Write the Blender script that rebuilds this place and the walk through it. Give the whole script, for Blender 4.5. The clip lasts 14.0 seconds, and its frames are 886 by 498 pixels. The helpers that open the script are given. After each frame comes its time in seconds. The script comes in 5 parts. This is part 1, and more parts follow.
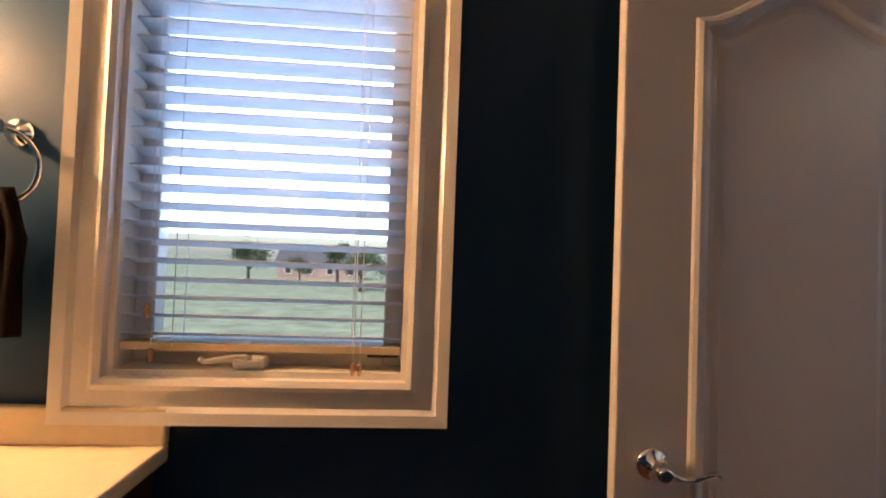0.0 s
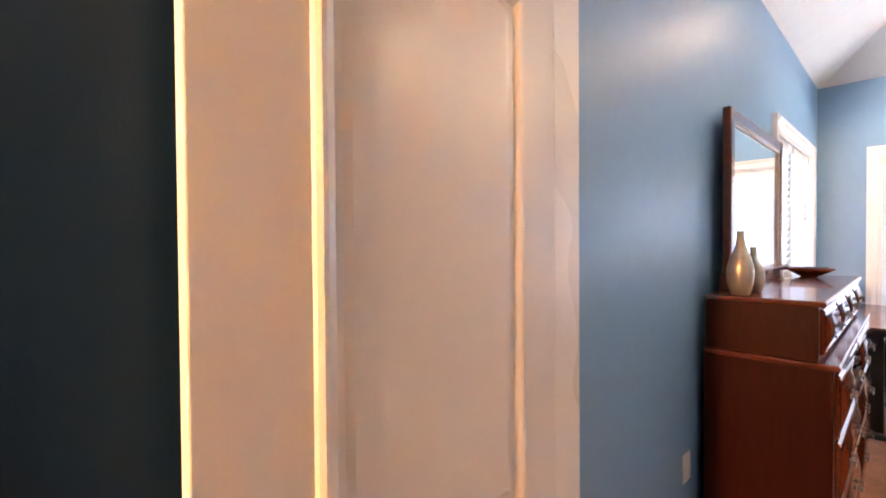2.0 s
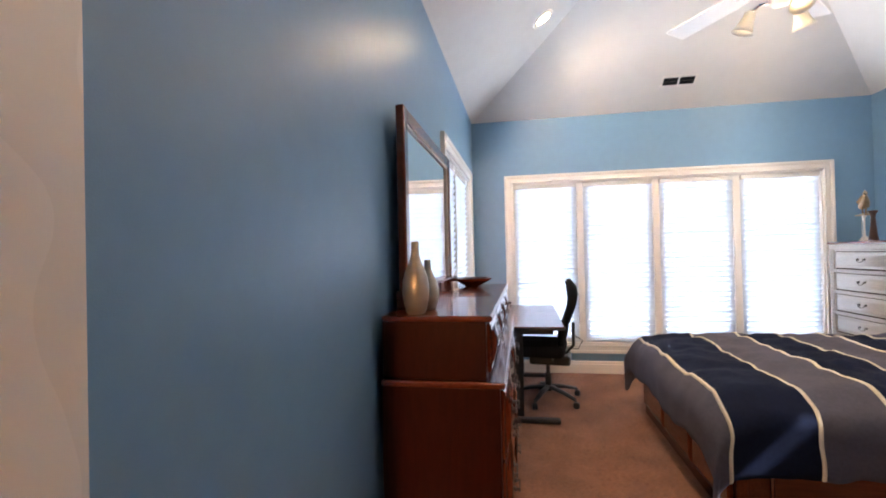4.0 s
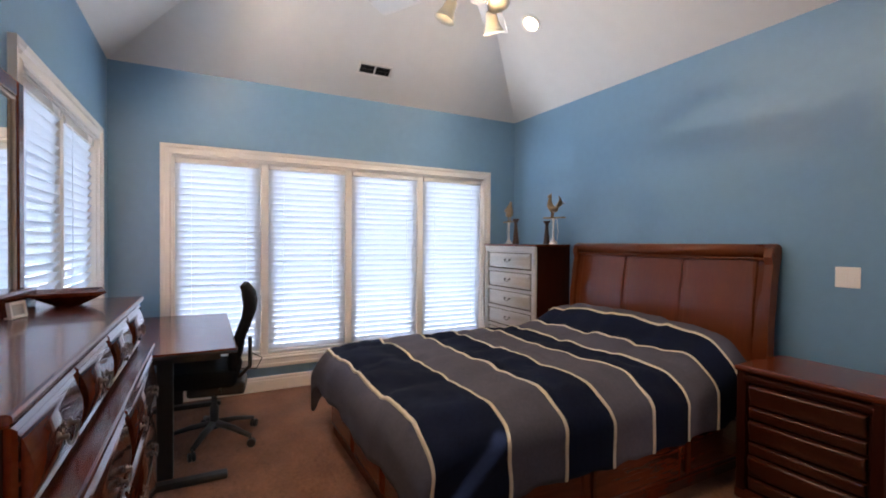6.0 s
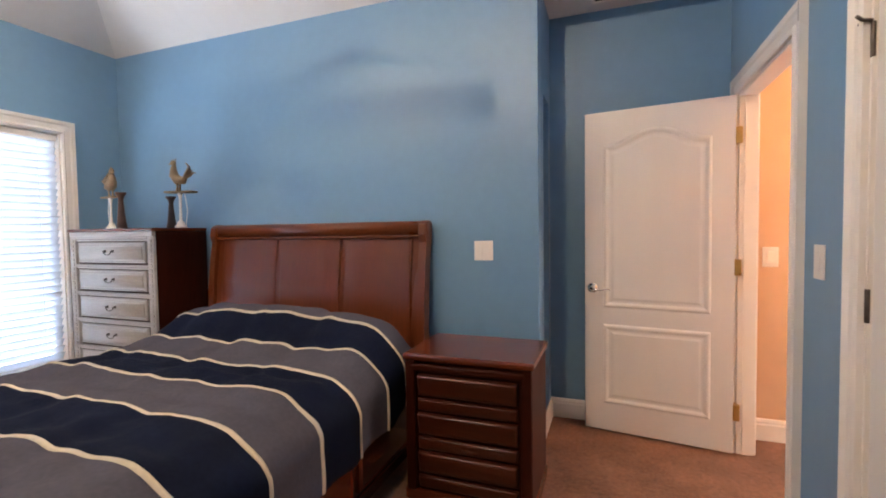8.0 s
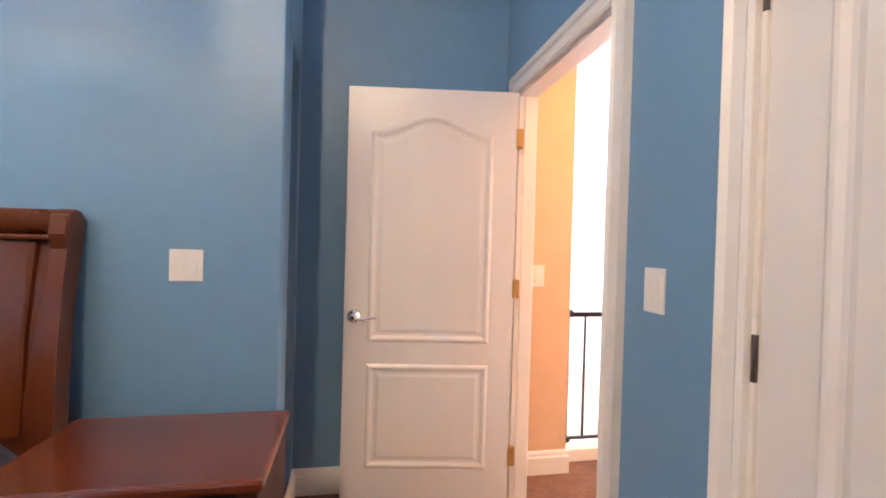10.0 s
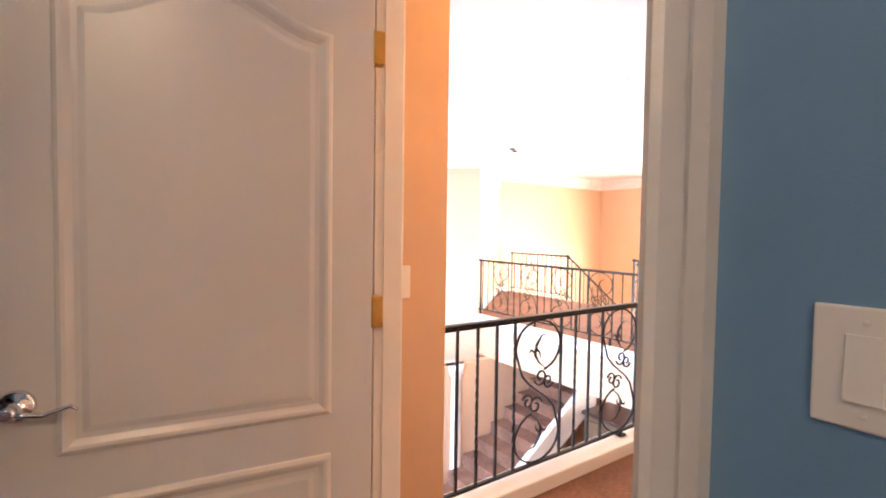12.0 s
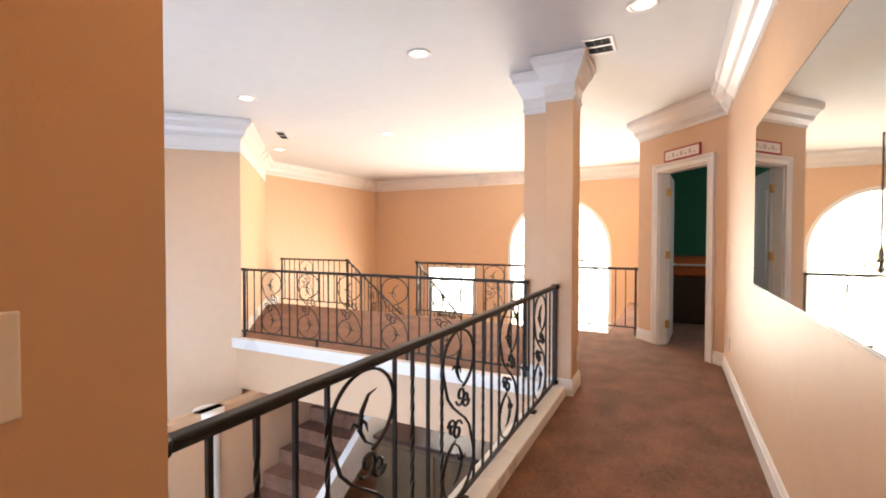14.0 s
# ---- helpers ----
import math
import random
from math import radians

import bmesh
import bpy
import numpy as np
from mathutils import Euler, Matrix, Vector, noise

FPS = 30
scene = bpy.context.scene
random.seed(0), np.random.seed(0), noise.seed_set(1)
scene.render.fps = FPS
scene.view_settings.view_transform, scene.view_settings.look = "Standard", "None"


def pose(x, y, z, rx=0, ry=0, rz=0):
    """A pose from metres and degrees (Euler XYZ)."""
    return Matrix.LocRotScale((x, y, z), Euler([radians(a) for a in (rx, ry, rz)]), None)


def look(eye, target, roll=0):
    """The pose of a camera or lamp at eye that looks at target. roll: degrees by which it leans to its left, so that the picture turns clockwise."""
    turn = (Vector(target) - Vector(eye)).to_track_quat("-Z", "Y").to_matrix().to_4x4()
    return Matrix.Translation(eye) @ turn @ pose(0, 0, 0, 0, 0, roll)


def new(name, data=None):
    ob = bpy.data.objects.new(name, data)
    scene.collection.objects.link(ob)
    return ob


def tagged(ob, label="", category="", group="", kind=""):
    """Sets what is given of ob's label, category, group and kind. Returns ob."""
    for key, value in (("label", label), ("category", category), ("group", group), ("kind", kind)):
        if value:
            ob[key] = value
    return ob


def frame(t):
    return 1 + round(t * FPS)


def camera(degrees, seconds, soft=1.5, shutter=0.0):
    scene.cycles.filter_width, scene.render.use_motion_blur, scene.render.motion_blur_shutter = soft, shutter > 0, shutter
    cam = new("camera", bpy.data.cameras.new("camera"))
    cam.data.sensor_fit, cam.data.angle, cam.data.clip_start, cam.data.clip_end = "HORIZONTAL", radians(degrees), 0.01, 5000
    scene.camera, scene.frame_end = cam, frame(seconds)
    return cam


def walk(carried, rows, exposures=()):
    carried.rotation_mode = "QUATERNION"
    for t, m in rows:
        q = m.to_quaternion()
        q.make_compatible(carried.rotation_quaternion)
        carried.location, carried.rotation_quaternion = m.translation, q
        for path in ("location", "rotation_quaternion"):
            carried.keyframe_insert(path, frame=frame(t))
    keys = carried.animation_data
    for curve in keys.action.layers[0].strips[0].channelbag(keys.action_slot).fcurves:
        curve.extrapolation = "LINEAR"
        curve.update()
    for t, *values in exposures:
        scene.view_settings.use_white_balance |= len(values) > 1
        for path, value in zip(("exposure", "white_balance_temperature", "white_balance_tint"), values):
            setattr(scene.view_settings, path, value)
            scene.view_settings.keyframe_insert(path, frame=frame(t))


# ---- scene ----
# camera --------------------------------------------------------------------
cam = camera(88.7, 14.0, soft=1.9)
PATH = [
    (0, (-0.072, -0.098, 1.316), (0.071, 1.896, 1.367), 2.1),
    (0.3, (-0.041, -0.057, 1.307), (0.287, 1.915, 1.351), 2.0),
    (1, (0.052, 0.052, 1.271), (0.855, 1.882, 1.346), 0.4),
    (1.5, (0.127, 0.182, 1.316), (1.275, 1.82, 1.303), -0.3),
    (2, (0.205, 0.235, 1.345), (1.594, 1.674, 1.312), -0.4),
    (2.5, (0.326, 0.321, 1.349), (1.959, 1.476, 1.329), 0.0),
    (3, (0.448, 0.344, 1.339), (2.237, 1.237, 1.35), -1.0),
    (5.3, (1.301, 0.295, 1.334), (3.25, -0.152, 1.325), 0.2),
    (5.5, (1.372, 0.278, 1.343), (3.288, -0.299, 1.329), 0.2),
    (6, (1.492, 0.201, 1.369), (3.263, -0.729, 1.341), 0.4),
    (6.5, (1.663, 0.136, 1.344), (3.245, -1.088, 1.32), 0.5),
    (7, (1.836, 0.039, 1.336), (3.126, -1.488, 1.3), 0.6),
    (7.5, (1.919, -0.136, 1.305), (2.906, -1.875, 1.262), 0.1),
    (8, (1.98, -0.387, 1.308), (2.678, -2.26, 1.229), -0.8),
    (8.2, (2.014, -0.451, 1.31), (2.582, -2.367, 1.232), -0.4),
    (8.5, (2.008, -0.575, 1.328), (2.449, -2.524, 1.239), -0.5),
    (9, (2.103, -0.777, 1.316), (2.242, -2.771, 1.259), 0.3),
    (11.3, (2.009, -1.857, 1.283), (1.156, -3.666, 1.274), 1.1),
    (12.2, (1.862, -2.262, 1.312), (0.653, -3.853, 1.238), 0.9),
    (12.5, (1.837, -2.395, 1.3), (0.492, -3.875, 1.269), 0.8),
    (13, (1.67, -2.663, 1.281), (0.11, -3.915, 1.267), 0.7),
    (13.4, (1.533, -2.795, 1.277), (-0.125, -3.912, 1.257), 0.2),
    (13.5, (1.497, -2.833, 1.266), (-0.186, -3.914, 1.246), 0.1),
    (14, (1.277, -2.987, 1.264), (-0.507, -3.889, 1.22), 0.1),
]
EXPOSURES = [(0, 0.14, 5700, 15), (1.0, 0.38, 5700, 14), (1.5, 1.65, 6400, 20), (2.0, 2.22, 6400, 20), (3.0, 1.92, 6200, 16), (5.3, 0.93, 6050, 15), (6.0, 0.77, 6050, 15), (7.0, 0.50, 6050, 15), (7.5, 0.72, 6250, 16), (8.0, 1.20, 6050, 15),
             (9.0, 1.58, 5850, 15), (11.3, 1.08, 6150, 17), (12.5, 0.30, 6900, 18), (13.2, -0.08, 7350, 16), (14.0, -0.60, 6800, 10)]
walk(cam, [(t, look(eye, target, roll)) for t, eye, target, roll in PATH], EXPOSURES)

# plan (metres): x east, y north, z up ---------------------------------------
N, S, E = 0.885, -3.075, 5.91          # bedroom walls, inner faces
WB, WV = 1.17, 1.305                   # bedroom west faces: bathroom partition, entry wall
TOP = 2.80                             # wall height of the bedroom
HT = 2.74                              # ceiling height elsewhere
VE, VS = 2.38, -3.60                   # entry recess: east face, south face
HN, HS = -2.515, -3.63                 # landing: north wall, stub wall
LOW = -3.0                             # lower storey floor
SLOPE = 0.65

# world and large lights --------------------------------------------------------
world = bpy.data.worlds.new("sky")
scene.world = world
world.use_nodes = True
wt = world.node_tree
sky = wt.nodes.new("ShaderNodeTexSky")
sky.sky_type, sky.sun_disc = "NISHITA", False
sky.sun_elevation, sky.sun_rotation = radians(38), radians(200)
wt.links.new(sky.outputs[0], wt.nodes["Background"].inputs[0])
wt.nodes["Background"].inputs[1].default_value = 0.15


def lamp(name, kind, energy, color, m, size=0.0, size_y=0.0, spot=0.0, blend=0.5):
    d = bpy.data.lights.new(name, kind)
    d.energy, d.color = energy, color
    if kind == "AREA":
        d.shape, d.size, d.size_y = "RECTANGLE", size, size_y
    elif kind == "SUN":
        d.angle = size
    else:
        d.shadow_soft_size = size
    if kind == "SPOT":
        d.spot_size, d.spot_blend = radians(spot), blend
    o = new(name, d)
    o.matrix_world = m
    return o


lamp("sun", "SUN", 5.0, (1.0, 0.95, 0.88), look((0, 0, 20), (3.0, 10.0, 10.0)), radians(0.6))
FXO = -8.70
DAY = (0.94, 0.97, 1.0)
SKY = (0.80, 0.91, 1.0)
# sky light standing in the window openings
lamp("window_light_east", "AREA", 74, SKY, look((E + 0.15, -1.095, 1.2), (0, -1.095, 1.2)), 3.05, 1.76)
lamp("window_light_north", "AREA", 31, SKY, look((4.725, N + 0.15, 1.2), (4.725, -3, 1.2)), 1.53, 1.76)
lamp("window_light_foyer", "AREA", 900, (1.0, 0.95, 0.85), look((FXO, -5.18, 0.13), (0, -5.18, 0.03)), 2.2, 4.1)
lamp("window_light_great_room", "AREA", 270, (0.50, 0.70, 1.0), look((1.02, -6.4, -0.2), (-3, -6.4, -0.6)), 2.8, 3.4)
lamp("window_light_stair", "AREA", 135, (1.0, 0.97, 0.92), look((FXO, -7.7, 0.03), (0, -7.7, 0.0)), 1.2, 1.1)
lamp("window_light_bath", "AREA", 7, (0.62, 0.80, 1.0), look((-0.38, N + 0.15, 1.72), (-0.38, -3, 1.72)), 0.60, 0.72)
WARM = (1.0, 0.72, 0.42)


# materials ----------------------------------------------------------------------
def material(name, color, rough=0.5, metal=0.0, grain=0.0, scale=20.0, bump=0.0, bump_scale=None, stretch=(1, 1, 1),
             dark=None, coat=0.0, emit=0.0, transmission=0.0, wear=0.0, sheen=0.0, vary=0.0, spec=0.5):
    """Principled with two scales of colour noise, roughness noise and fine relief."""
    mat = bpy.data.materials.new(name)
    mat.use_nodes = True
    t = mat.node_tree
    b = t.nodes["Principled BSDF"]
    b.inputs["Base Color"].default_value = (*color, 1)
    b.inputs["Roughness"].default_value, b.inputs["Metallic"].default_value = rough, metal
    b.inputs["Coat Weight"].default_value = coat
    b.inputs["Transmission Weight"].default_value = transmission
    b.inputs["Sheen Weight"].default_value = sheen
    b.inputs["Specular IOR Level"].default_value = spec
    if emit:
        b.inputs["Emission Color"].default_value = (*color, 1)
        b.inputs["Emission Strength"].default_value = emit
    if grain or bump or wear:
        co = t.nodes.new("ShaderNodeTexCoord")
        mp = t.nodes.new("ShaderNodeMapping")
        mp.inputs["Scale"].default_value = stretch
        t.links.new(co.outputs["Object"], mp.inputs[0])
        fine = t.nodes.new("ShaderNodeTexNoise")
        fine.inputs["Scale"].default_value, fine.inputs["Detail"].default_value = scale, 6
        t.links.new(mp.outputs[0], fine.inputs["Vector"])
        broad = t.nodes.new("ShaderNodeTexNoise")
        broad.inputs["Scale"].default_value, broad.inputs["Detail"].default_value = max(scale / 12, 0.6), 3
        t.links.new(mp.outputs[0], broad.inputs["Vector"])
        both = t.nodes.new("ShaderNodeMath")
        both.operation = "ADD"
        t.links.new(fine.outputs[0], both.inputs[0])
        t.links.new(broad.outputs[0], both.inputs[1])
        ramp = t.nodes.new("ShaderNodeMapRange")
        ramp.inputs["From Min"].default_value, ramp.inputs["From Max"].default_value = 0.65, 1.35
        t.links.new(both.outputs[0], ramp.inputs["Value"])
        mix = t.nodes.new("ShaderNodeMix")
        mix.data_type = "RGBA"
        low = dark or tuple(c * (1 - grain) for c in color)
        high = tuple(min(1, c * (1 + grain * 0.6)) for c in color)
        mix.inputs["A"].default_value, mix.inputs["B"].default_value = (*low, 1), (*high, 1)
        t.links.new(ramp.outputs[0], mix.inputs["Factor"])
        out = mix.outputs["Result"]
        if vary:
            info = t.nodes.new("ShaderNodeObjectInfo")
            hsv = t.nodes.new("ShaderNodeHueSaturation")
            mr = t.nodes.new("ShaderNodeMapRange")
            mr.inputs["To Min"].default_value, mr.inputs["To Max"].default_value = 1 - vary, 1 + vary
            t.links.new(info.outputs["Random"], mr.inputs["Value"])
            t.links.new(mr.outputs[0], hsv.inputs["Value"])
            t.links.new(out, hsv.inputs["Color"])
            out = hsv.outputs["Color"]
        t.links.new(out, b.inputs["Base Color"])
        rr = t.nodes.new("ShaderNodeMapRange")
        rr.inputs["To Min"].default_value, rr.inputs["To Max"].default_value = max(0, rough - 0.07), min(1, rough + 0.09)
        t.links.new(broad.outputs[0], rr.inputs["Value"])
        t.links.new(rr.outputs[0], b.inputs["Roughness"])
        if bump:
            bp = t.nodes.new("ShaderNodeBump")
            bp.inputs["Strength"].default_value, bp.inputs["Distance"].default_value = bump, 0.004
            src = fine
            if bump_scale:
                src = t.nodes.new("ShaderNodeTexNoise")
                src.inputs["Scale"].default_value, src.inputs["Detail"].default_value = bump_scale, 4
                t.links.new(mp.outputs[0], src.inputs["Vector"])
            t.links.new(src.outputs[0], bp.inputs["Height"])
            t.links.new(bp.outputs[0], b.inputs["Normal"])
    return mat


M = {
    "blue": material("blue_eggshell_paint", (0.165, 0.305, 0.475), 0.38, grain=0.05, scale=14, bump=0.10, bump_scale=260),
    "navy_wall": material("dark_teal_navy_paint", (0.013, 0.042, 0.098), 0.40, grain=0.06, scale=14, bump=0.10, bump_scale=260, spec=0.25),
    "peach": material("peach_wall_paint", (0.66, 0.43, 0.27), 0.5, grain=0.05, scale=10, bump=0.10, bump_scale=260),
    "green": material("green_wall_paint", (0.02, 0.16, 0.09), 0.5, grain=0.06, scale=10, bump=0.08, bump_scale=260),
    "ceiling": material("white_ceiling_paint", (0.72, 0.70, 0.68), 0.8, grain=0.04, scale=8, bump=0.15, bump_scale=180),
    "trim": material("white_gloss_trim_paint", (0.78, 0.74, 0.70), 0.28, grain=0.04, scale=9, bump=0.04, bump_scale=120),
    "door": material("white_door_paint", (0.74, 0.70, 0.68), 0.30, grain=0.04, scale=7, bump=0.05, bump_scale=160, stretch=(1, 1, 0.15)),
    "carpet": material("brown_cut_pile_carpet", (0.22, 0.104, 0.064), 0.95, grain=0.5, scale=45, bump=0.9, bump_scale=420, sheen=0.1, spec=0.12),
    "cherry": material("cherry_stained_wood", (0.105, 0.020, 0.007), 0.22, grain=0.35, scale=10, bump=0.05, stretch=(1, 8, 8), coat=0.35),
    # Darker than cherry, for the nightstand's drawers and rail mouldings.
    "cherry_dark": material("darker_cherry_wood", (0.055, 0.011, 0.004), 0.30, grain=0.35, scale=10, bump=0.05, stretch=(1, 8, 8), coat=0.2),
    "cherry_gloss": material("polished_cherry_wood", (0.085, 0.018, 0.007), 0.13, grain=0.35, scale=10, bump=0.04, stretch=(1, 8, 8), coat=0.7),
    # Darker copy of cherry: shade on the furniture sides is in the colour.
    "cherry_v_shaded": material("shaded_cherry_wood_upright_grain", (0.030, 0.0050, 0.0020), 0.42, grain=0.35, scale=10, bump=0.05, stretch=(8, 8, 1), coat=0.0, spec=0.12),
    "headboard": material("polished_brown_wood", (0.120, 0.027, 0.006), 0.30, grain=0.20, scale=7, bump=0.03, stretch=(8, 8, 1), coat=0.12, spec=0.4),
    "lime": material("limed_grey_drawer_front", (0.46, 0.42, 0.38), 0.35, grain=0.22, scale=30, bump=0.08, stretch=(1, 8, 8), coat=0.2),
    "dark": material("dark_wood", (0.05, 0.02, 0.014), 0.35, grain=0.4, scale=20, bump=0.05, stretch=(8, 8, 1)),
    "navy": material("navy_quilt_cotton", (0.007, 0.011, 0.030), 0.9, grain=0.25, scale=60, bump=0.5, bump_scale=700, spec=0.12),
    "grey": material("grey_quilt_cotton", (0.086, 0.084, 0.112), 0.9, grain=0.18, scale=60, bump=0.5, bump_scale=700, spec=0.12),
    "cream": material("cream_ribbon_trim", (0.62, 0.55, 0.42), 0.8, grain=0.12, scale=50, bump=0.4, bump_scale=500, spec=0.12),
    "black": material("black_chair_fabric", (0.010, 0.011, 0.014), 0.85, grain=0.3, scale=80, bump=0.5, bump_scale=600, spec=0.12),
    "plastic": material("black_plastic", (0.014, 0.014, 0.016), 0.4, grain=0.2, scale=40, bump=0.05),
    "iron": material("black_wrought_iron", (0.018, 0.016, 0.015), 0.42, metal=0.4, grain=0.4, scale=40, bump=0.25),
    "chrome": material("chrome", (0.75, 0.75, 0.77), 0.08, metal=1.0, grain=0.05, scale=30),
    "brass": material("polished_brass", (0.62, 0.40, 0.13), 0.28, metal=0.85, grain=0.2, scale=30),
    "pewter": material("aged_pewter_metal", (0.13, 0.11, 0.10), 0.35, metal=0.9, grain=0.3, scale=40, bump=0.1),
    "vase": material("champagne_glazed_metal", (0.42, 0.35, 0.28), 0.30, metal=0.75, grain=0.25, scale=9, bump=0.06, stretch=(1, 1, 3)),
    "gold": material("gilt_figure", (0.30, 0.215, 0.13), 0.5, metal=0.3, grain=0.3, scale=40, bump=0.2),
    "slat": material("white_blind_slat", (0.80, 0.82, 0.86), 0.45, grain=0.03, scale=20, bump=0.03, vary=0.03),
    "wood_light": material("light_wood_toggle", (0.55, 0.33, 0.15), 0.4, grain=0.3, scale=60, bump=0.1),
    "counter": material("cream_solid_countertop", (0.74, 0.62, 0.44), 0.25, grain=0.06, scale=40, bump=0.03),
    "towel": material("dark_red_towel", (0.007, 0.003, 0.003), 0.95, grain=0.4, scale=70, bump=0.9, bump_scale=500, spec=0.12),
    "mirror": material("mirror_silvering", (0.72, 0.74, 0.74), 0.015, metal=1.0),
    "old_mirror": material("dim_mirror_silvering", (0.50, 0.51, 0.49), 0.02, metal=1.0),
    "glass": material("window_glass", (1, 1, 1), 0.0, transmission=1.0),
    "plate": material("white_switch_plastic", (0.80, 0.76, 0.72), 0.3, grain=0.02, scale=30),
    "lamp": material("lit_lamp_glass", (1.0, 0.74, 0.42), 0.4, emit=30.0),
    "bulb": material("lit_bulb_glass", (1.0, 0.70, 0.34), 0.4, emit=5.0),
    "frost": material("frosted_white_glass", (0.82, 0.80, 0.76), 0.35, grain=0.03, scale=20, transmission=0.25),
    "cool_lamp": material("lit_lamp_lens", (1.0, 0.86, 0.68), 0.4, emit=10.0),
    "lawn": material("lawn", (0.30, 0.33, 0.20), 0.95, grain=0.35, scale=0.6, bump=0.3, bump_scale=30),
    "leaf": material("leaves", (0.06, 0.085, 0.03), 0.8, grain=0.5, scale=3, bump=0.2),
    "bark": material("bark", (0.10, 0.075, 0.055), 0.9, grain=0.4, scale=6, bump=0.5),
    "orange": material("orange_striped_blanket", (0.62, 0.13, 0.03), 0.9, grain=0.25, scale=40, bump=0.4),
    "sign": material("white_painted_sign_board", (0.78, 0.72, 0.70), 0.6, grain=0.05, scale=30),
    "red": material("red_paint", (0.42, 0.03, 0.03), 0.5, grain=0.15, scale=30),
    "brown": material("brown_panel_wood", (0.13, 0.075, 0.035), 0.45, grain=0.35, scale=12, bump=0.06, stretch=(6, 6, 1)),
    "stone": material("brick_facade", (0.32, 0.22, 0.17), 0.9, grain=0.3, scale=8, bump=0.4),
    "roof": material("grey_roof_shingle", (0.11, 0.10, 0.10), 0.9, grain=0.3, scale=14, bump=0.5),
}


# blind slats let part of the daylight through
t = M["slat"].node_tree
tl = t.nodes.new("ShaderNodeBsdfTranslucent")
tl.inputs["Color"].default_value = (0.80, 0.84, 0.90, 1)
mx = t.nodes.new("ShaderNodeMixShader")
mx.inputs[0].default_value = 0.42
t.links.new(t.nodes["Principled BSDF"].outputs[0], mx.inputs[1])
t.links.new(tl.outputs[0], mx.inputs[2])
t.links.new(mx.outputs[0], t.nodes["Material Output"].inputs["Surface"])

# mesh helpers -------------------------------------------------------------------
def box(bm, x0, y0, z0, x1, y1, z1, bevel=0.0, segs=2):
    x0, x1 = min(x0, x1), max(x0, x1)
    y0, y1 = min(y0, y1), max(y0, y1)
    z0, z1 = min(z0, z1), max(z0, z1)
    m = Matrix.Translation(((x0 + x1) / 2, (y0 + y1) / 2, (z0 + z1) / 2)) @ Matrix.Diagonal((x1 - x0, y1 - y0, z1 - z0, 1))
    r = bmesh.ops.create_cube(bm, size=1, matrix=m)
    if bevel:
        bevel = min(bevel, 0.45 * min(x1 - x0, y1 - y0, z1 - z0))
        es = list({e for v in r["verts"] for e in v.link_edges})
        bmesh.ops.bevel(bm, geom=es, offset=bevel, segments=segs, profile=0.5, affect="EDGES")
    return bm


def boxes(*rows, bevel=0.0):
    bm = bmesh.new()
    for r in rows:
        box(bm, *r, bevel=bevel)
    return bm


def quad_prism(bm, ring_a, ring_b):
    """A closed solid between two rings of the same count."""
    a = [bm.verts.new(p) for p in ring_a]
    b = [bm.verts.new(p) for p in ring_b]
    n = len(a)
    for i in range(n):
        bm.faces.new((a[i], a[(i + 1) % n], b[(i + 1) % n], b[i]))
    bm.faces.new(a[::-1])
    bm.faces.new(b)
    return bm


def lathe(bm, profile, center=(0, 0, 0), segs=24, axis="Z", caps=True):
    rings = []
    cx, cy, cz = center
    for r, h in profile:
        ring = []
        for i in range(segs):
            a = 2 * math.pi * i / segs
            u, v = r * math.cos(a), r * math.sin(a)
            p = {"Z": (u, v, h), "Y": (u, h, v), "X": (h, u, v)}[axis]
            ring.append(bm.verts.new((cx + p[0], cy + p[1], cz + p[2])))
        rings.append(ring)
    for a, b in zip(rings, rings[1:]):
        for i in range(segs):
            j = (i + 1) % segs
            f = bm.faces.new((a[i], a[j], b[j], b[i]))
            f.smooth = True
    if caps:
        bm.faces.new(rings[0][::-1])
        bm.faces.new(rings[-1])
    else:
        for i in range(segs):
            j = (i + 1) % segs
            bm.faces.new((rings[-1][i], rings[-1][j], rings[0][j], rings[0][i]))
    return bm


def tube(bm, pts, r, segs=8, squash=1.0, taper=None):
    """A round bar along points; taper gives a radius factor per point."""
    pts = [Vector(p) for p in pts]
    rings = []
    up = Vector((0, 0, 1))
    prev = None
    for i, p in enumerate(pts):
        d = (pts[min(i + 1, len(pts) - 1)] - pts[max(i - 1, 0)]).normalized()
        if prev is None:
            side = d.cross(up)
            if side.length < 1e-3:
                side = d.cross(Vector((1, 0, 0)))
        else:
            side = prev - d * prev.dot(d)
        side.normalize()
        prev = side
        other = d.cross(side)
        k = r * (taper[i] if taper else 1)
        rings.append([bm.verts.new(p + side * k * math.cos(2 * math.pi * j / segs) + other * k * squash * math.sin(2 * math.pi * j / segs))
                      for j in range(segs)])
    for a, b in zip(rings, rings[1:]):
        for j in range(segs):
            f = bm.faces.new((a[j], a[(j + 1) % segs], b[(j + 1) % segs], b[j]))
            f.smooth = segs > 5
    bm.faces.new(rings[0][::-1])
    bm.faces.new(rings[-1])
    return bm


